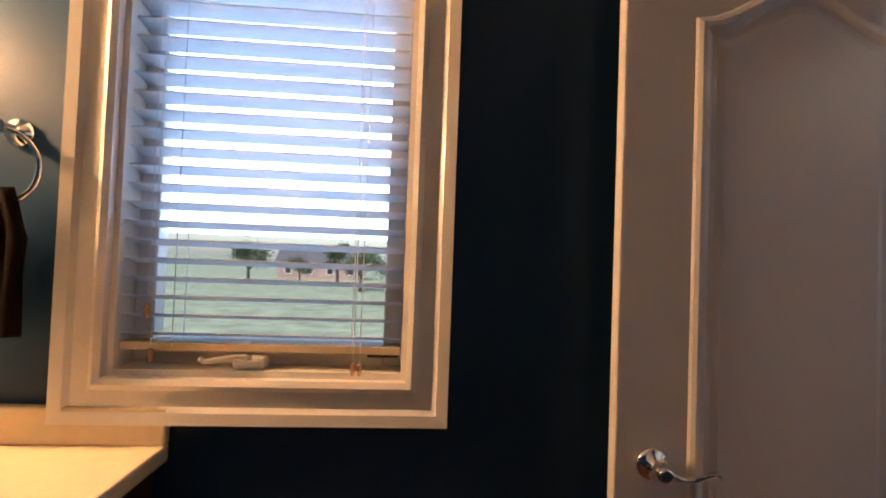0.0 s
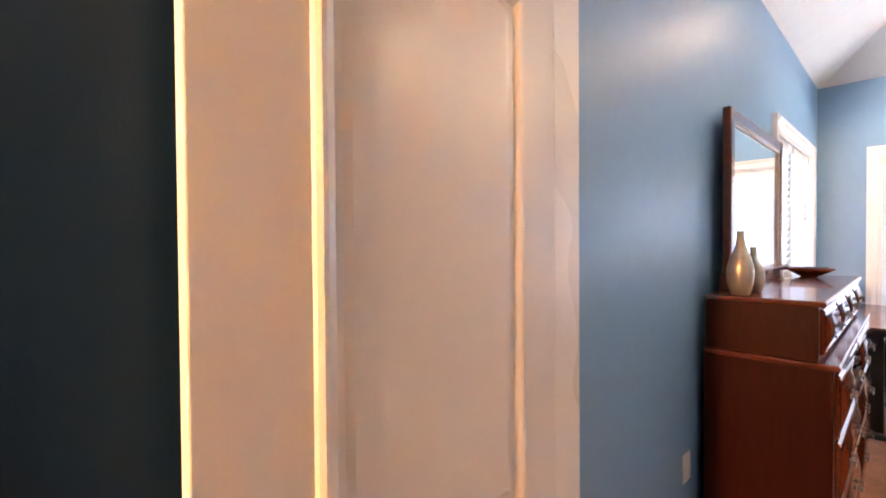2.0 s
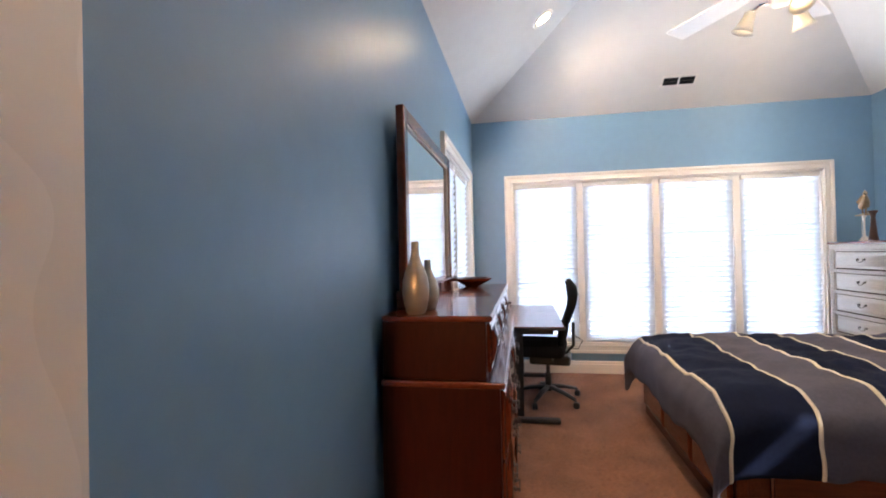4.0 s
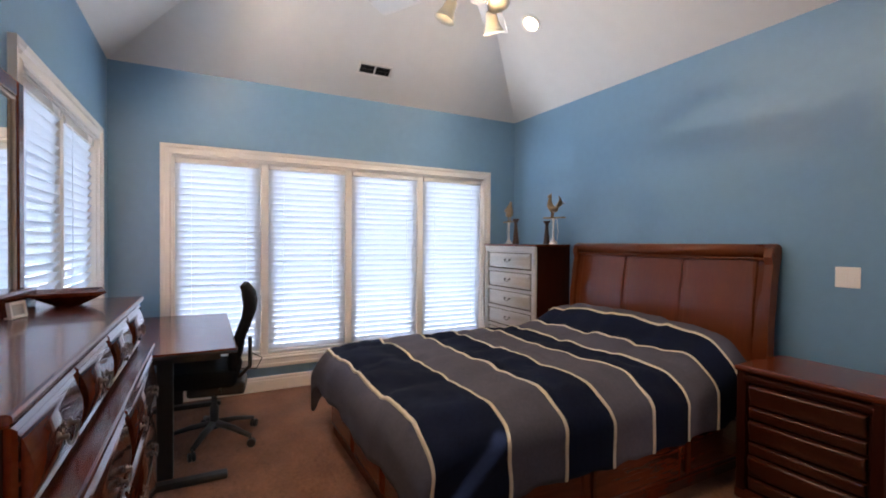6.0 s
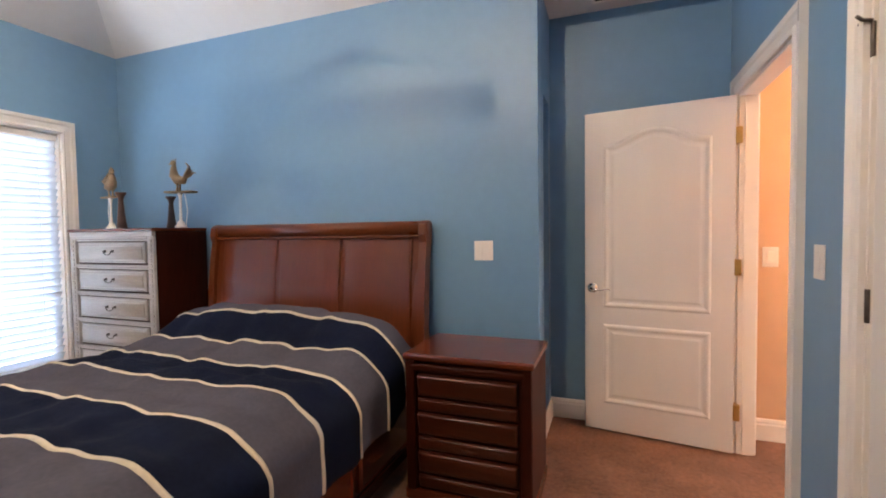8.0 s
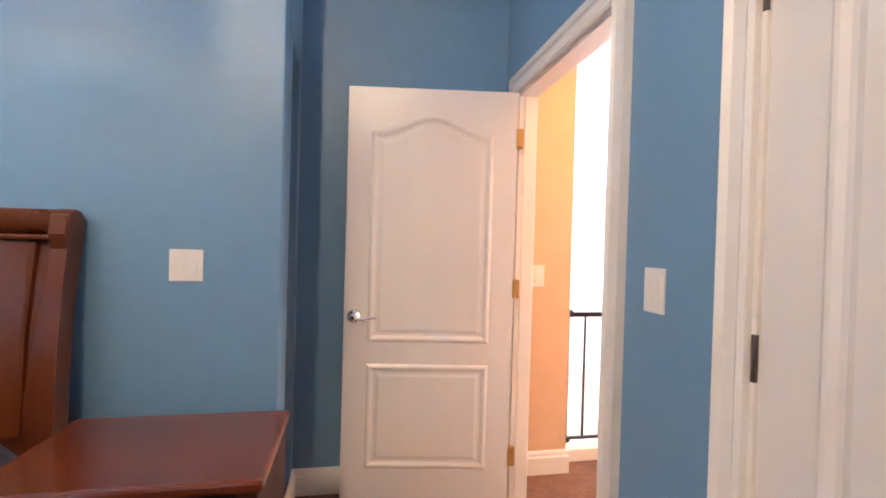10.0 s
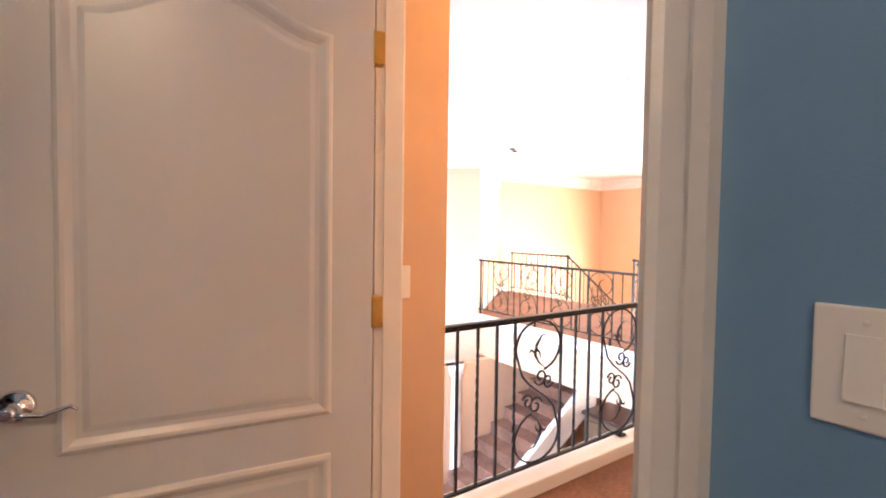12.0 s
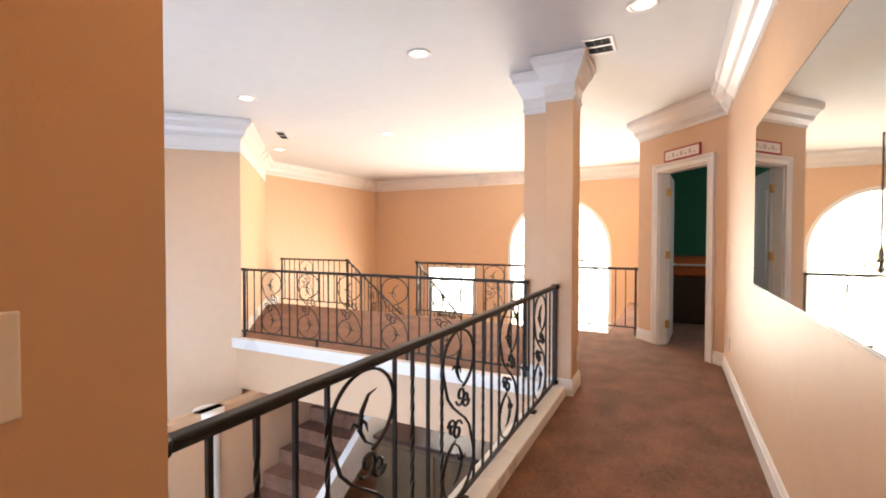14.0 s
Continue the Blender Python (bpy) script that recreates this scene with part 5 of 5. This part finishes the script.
vent(Matrix.Translation((E - 0.30, -1.22, TOP + SLOPE * 0.30)) @ Matrix.Rotation(math.atan(SLOPE), 4, "Y") @ Matrix.Rotation(radians(90), 4, "Z"), 0.33, 0.13, "white slatted air vent in the sloped ceiling")
vent(pose(-2.37, -3.50, HT - 0.001), 0.30, 0.22, "square two-part white air vent in the landing ceiling")
vent(pose(-3.49, -7.97, HT - 0.001, 0, 0, 35), 0.45, 0.14, "long white air vent in the landing ceiling")
vent(pose(1.95, -3.40, HT - 0.001), 0.30, 0.15, "white air vent in the recess ceiling")
# First fixture, at x > 0, is unseen and added to warm the stub wall.
for x, y in ((0.35, -3.10), (-1.855, -3.167), (-1.882, -4.80), (-2.067, -6.99), (-4.066, -6.57), (-4.22, -8.80)):
    can_light(x, y, HT - 0.001, (0, 0, -1), "cool_lamp", "lit recessed light with white ring in the landing ceiling, nearest one added")
    lamp("landing_can_and_fill_lamp", "SPOT", 46 if x > 0 else 50, (1.0, 0.43, 0.05) if x > 0 else (1.0, 0.74, 0.44), look((x, y, HT - 0.03), (x, y, 0)), 0.05, spot=150, blend=0.8)

# bathroom -----------------------------------------------------------------------------------
vn = thing("vanity", pose(0, 0, 0), "bathroom vanity with a cream countertop and backsplash", "vanity")
part("cabinet", boxes((-1.58, 0.36, 0.0, -0.575, N - 0.01, 0.885), bevel=0.004), "dark", vn)
part("countertop", boxes((-1.6, 0.33, 0.885, -0.55, N - 0.004, 0.922), bevel=0.006), "counter", vn)
part("backsplash", boxes((-1.6, N - 0.026, 0.922, -0.55, N - 0.004, 0.998), bevel=0.004), "counter", vn)
tr = thing("towel_ring", pose(-0.875, N, 1.545), "chrome towel ring on the blue bathroom wall", "towel ring")
part("mount", lathe(bmesh.new(), [(0.028, 0), (0.028, -0.008), (0.012, -0.014), (0.010, -0.05), (0.014, -0.056)], (0, 0, 0), 20, "Y"), "chrome", tr)
part("ring", tube(bmesh.new(), [(0.075 * math.sin(2 * math.pi * i / 28), -0.048, -0.078 + 0.075 * math.cos(2 * math.pi * i / 28)) for i in range(29)], 0.005, 8), "chrome", tr)
bm = bmesh.new()
rows = []
for i in range(13):
    z = 1.425 - 0.285 * i / 12
    wv = 0.055 + 0.04 * min(1, i / 4)
    rows.append([bm.verts.new((-0.905 + wv * (2 * j / 10 - 1), N - 0.045 - 0.018 - 0.010 * math.sin(j * 2.1 + i * 0.2), z)) for j in range(11)])
for p, q in zip(rows, rows[1:]):
    for j in range(10):
        bm.faces.new((p[j], p[j + 1], q[j + 1], q[j])).smooth = True
tw = solid("hand_towel", bm, "towel", "dark red hand towel hanging from the ring", "towel", kind="thing")
so = tw.modifiers.new("thickness", "SOLIDIFY")
so.thickness = 0.022
vl = thing("vanity_light", pose(-1.44, 0.72, 2.05), "warm lit glass shade over the vanity", "wall lamp")
part("shade", lathe(bmesh.new(), [(0.04, 0.0), (0.055, -0.05), (0.07, -0.12), (0.066, -0.12), (0.04, -0.01)], (0.09, 0, 0), 20, caps=False), "lamp", vl)
part("arm", tube(bmesh.new(), [(-0.05, 0, 0.0), (0.06, 0, 0.03), (0.09, 0, 0.0)], 0.01, 8), "chrome", vl)
lamp("vanity_lamp", "POINT", 112, (1.0, 0.50, 0.17), pose(-1.35, 0.72, 1.84), 0.06)

# landing things -----------------------------------------------------------------------------
hm = thing("wall_mirror", pose(0, HN, 0), "large frameless wall mirror on the peach landing wall", "mirror")
part("glass", boxes((-2.17, -0.010, 0.985, 0.12, -0.004, 1.965)), "old_mirror", hm)
part("backing", boxes((-2.188, -0.0035, 0.967, 0.138, 0.0, 1.983), bevel=0.001), "pewter", hm)


def scroll(u0, u1, z0, z1):
    """Curves of an S-scroll in (u, z): an oval loop at each end, four small curls on the waist, a barbed leaf in each loop."""
    cu, cz = (u0 + u1) / 2, (z0 + z1) / 2
    w, h = (u1 - u0) / 2 * 0.95, (z1 - z0) / 2
    rz = 0.36 * h
    curves = []
    half = []
    for i in range(31):
        a = math.radians(-75 + 275 * i / 30)
        half.append((w * math.cos(a), h - rz + rz * math.sin(a)))
    half += [(-0.72 * w, 0.26 * h), (-0.40 * w, 0.12 * h)]
    whole = half + [(0.0, 0.0)] + [(-u, -z) for u, z in half[::-1]]
    curves.append(([(cu + u, cz + z) for u, z in whole], None))
    for q in (1, -1):
        # small curls: two beside the waist on each side
        for ou, oz, r, turn, start in ((0.10, 0.20, 0.042, 1, 200), (0.46, 0.12, 0.036, -1, -20)):
            cur = []
            for i in range(20):
                a = math.radians(start + turn * 440 * i / 19)
                rr = r * (1.15 - 0.85 * i / 19)
                cur.append((cu + q * (ou * w + rr * math.cos(a)), cz + q * (oz * h + rr * math.sin(a))))
            curves.append((cur, None))
        # leaf: a crescent with a barb, rising inside the loop
        leaf = [(0.30, 0.32), (0.02, 0.40), (-0.16, 0.52), (-0.10, 0.66), (0.12, 0.78), (0.38, 0.80)]
        curves.append(([(cu + q * u * w, cz + q * z * h) for u, z in leaf], [0.5, 0.8, 1.3, 1.2, 0.8, 0.3]))
        for barb in ([(-0.14, 0.54), (-0.34, 0.60), (-0.44, 0.56)], [(-0.12, 0.60), (0.04, 0.55), (0.10, 0.47)]):
            curves.append(([(cu + q * u * w, cz + q * z * h) for u, z in barb], [1.2, 0.9, 0.3]))
    return curves


def railing(name, p0, p1, stops, scrolls, label, z_top=0.885, z_bot=0.105, post_ends=(True, True), slope=0.0, base=0.0):
    """Iron railing between two points; stops: distances of balusters; scrolls: pairs of distances. slope: fall per metre."""
    p0, p1 = Vector(p0), Vector(p1)
    d = (p1 - p0)
    L = d.length
    m = Matrix.Translation(p0) @ Matrix.Rotation(math.atan2(d.y, d.x), 4, "Z") @ Matrix(((1, 0, 0, 0), (0, 1, 0, 0), (-slope, 0, 1, 0), (0, 0, 0, 1)))
    r = thing(name, Matrix.Translation(p0) @ Matrix.Rotation(math.atan2(d.y, d.x), 4, "Z"), label, "railing")
    sh = Matrix(((1, 0, 0, 0), (0, 1, 0, 0), (-slope, 0, 1, 0), (0, 0, 0, 1)))
    def put(nm, bm, parent=r, lab=""):
        bm.transform(sh)
        return part(nm, bm, "iron", parent, lab)
    hr = bmesh.new()
    box(hr, 0, -0.020, z_top - 0.010, L, 0.020, z_top + 0.006, 0.006)
    box(hr, 0, -0.014, z_top - 0.024, L, 0.014, z_top - 0.010, 0.003)
    put("handrail", hr)
    put("bottom_bar", boxes((0, -0.011, z_bot - 0.008, L, 0.011, z_bot + 0.008), bevel=0.003))
    for i, s in enumerate(stops):
        bm = bmesh.new()
        n = 25 if i % 2 else 2
        rings = []
        for k in range(n):
            z = z_bot + (z_top - 0.02 - z_bot) * k / (n - 1)
            f = k / (n - 1)
            tw = math.pi * 5 * min(1, max(0, (f - 0.12) / 0.76)) if i % 2 else 0
            rings.append([bm.verts.new((s + 0.0085 * math.cos(tw + math.pi / 4 + j * math.pi / 2), 0.0085 * math.sin(tw + math.pi / 4 + j * math.pi / 2), z)) for j in range(4)])
        for a, b in zip(rings, rings[1:]):
            for j in range(4):
                bm.faces.new((a[j], a[(j + 1) % 4], b[(j + 1) % 4], b[j]))
        bm.faces.new(rings[0][::-1])
        bm.faces.new(rings[-1])
        put("baluster", bm)
    for a, b in scrolls:
        bm = bmesh.new()
        for cur, taper in scroll(a, b, z_bot + 0.008, z_top - 0.026):
            tube(bm, [(u, 0, z) for u, z in cur], 0.0078, 6, 0.7, taper)
        put("scroll_panel", bm)
    for k, on in enumerate(post_ends):
        if on:
            x = 0.008 if k == 0 else L - 0.008
            bm = boxes((x - 0.013, -0.013, base, x + 0.013, 0.013, z_top), bevel=0.003)
            box(bm, x - 0.03, -0.03, z_top - 0.025, x + 0.03, 0.03, z_top + 0.012, 0.010)
            box(bm, x - 0.028, -0.028, z_bot - 0.02, x + 0.028, 0.028, z_bot + 0.012, 0.008)
            put("end_post", bm)
    return r


def pattern(L, first, gap=0.118, wide=0.34, plain=4):
    stops, scr, u = [], [], first
    while u < L - 0.02:
        for i in range(plain):
            if u < L - 0.02:
                stops.append(u)
                u += gap
        if u < L - 0.02:
            stops.append(u)
        if u + wide < L - 0.05:
            scr.append((u, u + wide))
            u += wide
        else:
            u += gap
    return stops, scr


L1 = 0.80 + 2.43
st, sc = pattern(L1, 0.128, gap=0.119, plain=3)
ra = railing("railing", (0.80, -3.83, 0), (-2.43, -3.83, 0), st, sc, "black wrought-iron railing with scroll panels along the landing", post_ends=(True, True), base=0.06)
part("end_cap", lathe(bmesh.new(), [(0.012, -0.02), (0.034, -0.016), (0.046, 0.0), (0.040, 0.018), (0.012, 0.026)], (0.0, 0, 0.885), 24), "iron", ra)
for s in (1.38, 2.55):
    part("foot", boxes((s - 0.028, -0.028, 0.075, s + 0.028, 0.028, 0.09), (s - 0.010, -0.010, 0.085, s + 0.010, 0.010, 0.11), bevel=0.004), "iron", ra)
L2 = 7.80 - 4.15
st, sc = pattern(L2, 0.06, gap=0.125, plain=2)
rb = railing("railing", (-2.68, -7.80, 0), (-2.68, -4.15, 0), st, sc, "black wrought-iron railing with scroll panels on the far landing edge", base=0.02)
for s in (1.2, 2.4):
    part("foot", boxes((s - 0.012, -0.012, 0.0, s + 0.012, 0.012, 0.11), bevel=0.004), "iron", rb)
L3 = 6.72 - 3.40
st, sc = pattern(L3, 0.08, gap=0.125, plain=3)
railing("railing", (-5.16, -6.72, 0), (-5.16, -3.40, 0), st, sc, "black iron railing along the foyer opening", base=0.0)
st, sc = pattern(1.55, 0.08, gap=0.125, plain=3)
railing("railing", (-5.16, -9.75, 0), (-5.16, -8.15, 0), st, sc, "black iron railing beside the stair head", base=0.0)
for y in (-8.15, -6.72):
    st, sc = pattern(2.6, 0.12, gap=0.125, plain=4)
    railing("stair_railing", (-5.16, y, 0), (-7.76, y, 0), st, sc[:1], "black iron railing sloping down beside the stairs", slope=0.68, base=0.05)


# stairs --------------------------------------------------------------------------------------
def stairs(name, x0, y0, y1, z0, n, run, rise, label):
    """Carpeted flight: top nosing at x0, falling along the sign of run."""
    s = thing(name, Matrix(), label, "stairs", kind="structure")
    for i in range(n):
        xa, xb = x0 + run * i, x0 + run * (i + 1)
        zt = z0 - rise * (i + 1)
        part("step", boxes((xa - (0.02 if run < 0 else -0.02) * -1, y0, zt - 0.34, xb, y1, zt), bevel=0.012), "carpet", s)
    return s


stairs("stairs_foyer", -5.20, -8.10, -6.77, 0.0, 12, -0.27, 0.18, "brown carpeted stairs falling to the foyer")
st2 = stairs("stairs_lower", -3.72, -7.45, -6.45, -0.88, 11, 0.27, 0.18, "brown carpeted lower stairs with a white stringer")
bm = bmesh.new()
a0, a1, zt, zb = -3.75, -0.75, -0.85, -2.86
quad_prism(bm, [(a0, -6.45, zt + 0.12), (a1, -6.45, zb + 0.12), (a1, -6.45, zb - 0.14), (a0, -6.45, zt - 0.35)], [(a0, -6.36, zt + 0.12), (a1, -6.36, zb + 0.12), (a1, -6.36, zb - 0.14), (a0, -6.36, zt - 0.35)])
part("stringer", bm, "trim", st2, "white stringer board")
solid("wall_lower_stair", boxes((-4.0, -7.60, LOW, -0.9, -7.48, -0.62), (-4.1, -7.6, LOW, -4.0, -6.3, -0.62)), "peach", "cream wall beside the lower stairs", "wall")
lc = thing("lower_column", pose(-2.0, -7.55, LOW), "white round column on the lower storey", "column", kind="structure")
part("shaft", lathe(bmesh.new(), [(0.16, 0.0), (0.16, 0.10), (0.125, 0.14), (0.115, 1.9), (0.11, 2.2), (0.15, 2.26), (0.16, 2.38)], (0, 0, 0), 28), "trim", lc)
lb = thing("lower_cabinet", pose(-3.6, -5.4, LOW), "large dark brown wooden cabinet on the lower storey", "cabinet")
part("body", boxes((-0.3, -0.85, 0.0, 0.25, 0.85, 1.78), bevel=0.01), "brown", lb)
part("top", boxes((-0.33, -0.88, 1.78, 0.29, 0.88, 1.83), bevel=0.01), "dark", lb)
for y in (-0.42, 0.42):
    part("cabinet_door", boxes((0.25, y - 0.39, 0.08, 0.272, y + 0.39, 1.72), bevel=0.006), "brown", lb)

gw = thing("window_6", Matrix(), "tall great-room window with white frame", "window", kind="structure")
part("frame", boxes((0.90, -7.85, -2.0, 0.98, -7.79, 1.6), (0.90, -5.01, -2.0, 0.98, -4.95, 1.6), (0.90, -7.79, -2.0, 0.98, -5.01, -1.94), (0.90, -7.79, 1.54, 0.98, -5.01, 1.6), (0.91, -6.43, -1.94, 0.97, -6.37, 1.54)), "trim", gw)
g = part("pane", boxes((0.937, -7.79, -1.94, 0.943, -5.01, 1.54)), "glass", gw)
g.visible_shadow = False

# foyer windows ---------------------------------------------------------------------------------
aw = thing("window_4", Matrix(), "tall arched foyer window with white frame", "window", kind="structure")
hwid = ARCH_W / 2
outer = [(ARCH_Y - hwid, ARCH_B)] + [(ARCH_Y - hwid * math.cos(math.pi * i / 24), ARCH_Z + hwid * math.sin(math.pi * i / 24)) for i in range(25)] + [(ARCH_Y + hwid, ARCH_B)]
bm = bmesh.new()
for k, (x0, x1, o) in enumerate(((FX - 0.10, FX + 0.03, 0.07),)):
    ring = []
    for y, z in outer:
        vy, vz = ARCH_Y - y, (ARCH_Z - z if z > ARCH_Z else 0)
        l = math.hypot(vy, vz) or 1
        ring.append([bm.verts.new(p) for p in ((x0, y, z), (x1, y, z), (x1, y + vy / l * o, z + vz / l * o), (x0, y + vy / l * o, z + vz / l * o))])
    for a, b in zip(ring, ring[1:]):
        for j in range(4):
            bm.faces.new((a[j], a[(j + 1) % 4], b[(j + 1) % 4], b[j]))
part("frame", bm, "trim", aw)
part("sill", boxes((FX - 0.10, ARCH_Y - hwid, ARCH_B, FX + 0.05, ARCH_Y + hwid, ARCH_B + 0.05), bevel=0.005), "trim", aw)
bm = bmesh.new()
bm.faces.new([bm.verts.new((FX - 0.06, y, z)) for y, z in outer])
bm.faces.new([bm.verts.new((FX - 0.066, y, z)) for y, z in outer])
g = part("pane", bm, "glass", aw)
g.visible_shadow = False
lwn = thing("window_5", Matrix(), "square foyer window with white frame", "window", kind="structure")
part("frame", boxes((FX - 0.1, LWIN[0], LWIN[2], FX + 0.03, LWIN[0] + 0.06, LWIN[3]), (FX - 0.1, LWIN[1] - 0.06, LWIN[2], FX + 0.03, LWIN[1], LWIN[3]),
     (FX - 0.1, LWIN[0] + 0.06, LWIN[2], FX + 0.03, LWIN[1] - 0.06, LWIN[2] + 0.06), (FX - 0.1, LWIN[0] + 0.06, LWIN[3] - 0.06, FX + 0.03, LWIN[1] - 0.06, LWIN[3])), "trim", lwn)
g = part("pane", boxes((FX - 0.066, LWIN[0] + 0.05, LWIN[2] + 0.05, FX - 0.06, LWIN[1] - 0.05, LWIN[3] - 0.05)), "glass", lwn)
g.visible_shadow = False

# chandelier in the foyer ------------------------------------------------------------------------
cl = thing("chandelier", pose(-6.9, -4.6, 1.15), "black iron chandelier with cream shades in the foyer", "chandelier")
part("stem", lathe(bmesh.new(), [(0.012, -0.35), (0.05, -0.30), (0.02, -0.22), (0.045, -0.10), (0.016, 0.05), (0.012, HT - 1.17)], (0, 0, 0), 16), "iron", cl)
for i in range(8):
    a = 2 * math.pi * i / 8
    c, s = math.cos(a), math.sin(a)
    arm = part("arm", tube(bmesh.new(), [(0.03 * c, 0.03 * s, -0.15), (0.20 * c, 0.20 * s, -0.27), (0.36 * c, 0.36 * s, -0.22), (0.42 * c, 0.42 * s, -0.10), (0.42 * c, 0.42 * s, 0.0)], 0.011, 8), "iron", cl)
    part("shade", lathe(bmesh.new(), [(0.075, 0.0), (0.055, 0.13), (0.050, 0.13), (0.070, 0.0)], (0.42 * c, 0.42 * s, 0.02), 16, caps=False), "cool_lamp", arm, "lit cream shade")
lamp("chandelier_lamp", "POINT", 65, (1.0, 0.78, 0.5), pose(-6.9, -4.6, 1.0), 0.4)


# distance -------------------------------------------------------------------------------------
def tree(x, y, h, spread, seed, label):
    rnd = random.Random(seed)
    z0 = -3.3
    t = thing("tree", pose(x, y, z0, 0, 0, rnd.uniform(0, 360)), label, "tree", group="trees beyond the lawn")
    bm = bmesh.new()
    tube(bm, [(0, 0, 0), (0.05, 0.03, h * 0.3), (0, 0.08, h * 0.62)], 0.035 * h, 8, 1.0, [1.2, 0.8, 0.35])
    tips = []
    for i in range(7):
        a = i * 2.4 + rnd.uniform(-0.4, 0.4)
        hz = h * rnd.uniform(0.25, 0.5)
        tip = (math.cos(a) * spread * rnd.uniform(0.4, 0.85), math.sin(a) * spread * rnd.uniform(0.4, 0.85), hz + h * rnd.uniform(0.15, 0.42))
        tube(bm, [(0, 0, hz), (tip[0] * 0.5, tip[1] * 0.5, hz + (tip[2] - hz) * 0.6), tip], 0.014 * h, 6, 1.0, [1, 0.7, 0.3])
        tips.append(tip)
    part("trunk", bm, "bark", t)
    vs, fs = [], []
    for tip in tips + [(0, 0, h * 0.8), (0, 0, h * 0.68)]:
        for k in range(170):
            d = Vector((rnd.gauss(0, 1), rnd.gauss(0, 1), rnd.gauss(0, 0.8)))
            p = Vector(tip) + d * spread * 0.19
            n1 = Vector((rnd.gauss(0, 1), rnd.gauss(0, 1), rnd.gauss(0, 1))).normalized()
            n2 = n1.orthogonal().normalized()
            s = 0.028 * h * rnd.uniform(0.6, 1.3)
            b = len(vs)
            vs += [p + n1 * s, p + n2 * s * 0.6, p - n1 * s, p - n2 * s * 0.6]
            fs.append((b, b + 1, b + 2, b + 3))
    me = bpy.data.meshes.new("crown")
    me.from_pydata([tuple(v) for v in vs], [], fs)
    part("crown", me, "leaf", t)


rnd = random.Random(5)
for i in range(9):
    tree(-26 + i * 6.5 + rnd.uniform(-2, 2), 62 + rnd.uniform(-6, 18), rnd.uniform(4.5, 7.5), rnd.uniform(2.0, 3.4), 10 + i, "round broadleaf tree across the lawn")
tree(-0.75, 6.6, 2.6, 0.7, 40, "small leafy shrub tree close to the house")
for i in range(4):
    tree(-34 + rnd.uniform(-3, 3), -22 + i * 7.5, rnd.uniform(5, 8), rnd.uniform(2.2, 3.4), 60 + i, "broadleaf tree beside the neighbouring house")


def house(x, y, w, d, turn, label):
    z0 = -3.3
    h = thing("neighbour_house", pose(x, y, z0, 0, 0, turn), label, "house")
    part("wall", boxes((-w / 2, -d / 2, 0, w / 2, d / 2, 3.2)), "stone", h)
    bm = bmesh.new()
    o = 0.5
    quad_prism(bm, [(-w / 2 - o, -d / 2 - o, 3.2), (-w / 2 - o, d / 2 + o, 3.2), (-w / 2 - o, 0, 6.0)], [(w / 2 + o, -d / 2 - o, 3.2), (w / 2 + o, d / 2 + o, 3.2), (w / 2 + o, 0, 6.0)])
    part("roof", bm, "roof", h)
    for i in range(4):
        xx = -w / 2 + (i + 0.5) * w / 4
        for s in (-1, 1):
            wn = part("window", boxes((xx - 0.65, s * (d / 2 + 0.04), 1.0, xx + 0.65, s * (d / 2 - 0.05), 2.5), bevel=0.02), "trim", h)
            part("pane", boxes((xx - 0.55, s * (d / 2 + 0.055), 1.1, xx + 0.55, s * (d / 2 + 0.03), 2.4)), "plastic", wn)


house(-18, 95, 16, 9, 4, "far brick house with a grey roof across the lawn")
house(20, 105, 14, 9, -8, "far brick house with a grey roof across the lawn")
house(-48, -2, 16, 9, 84, "brick neighbouring house seen through the foyer window")
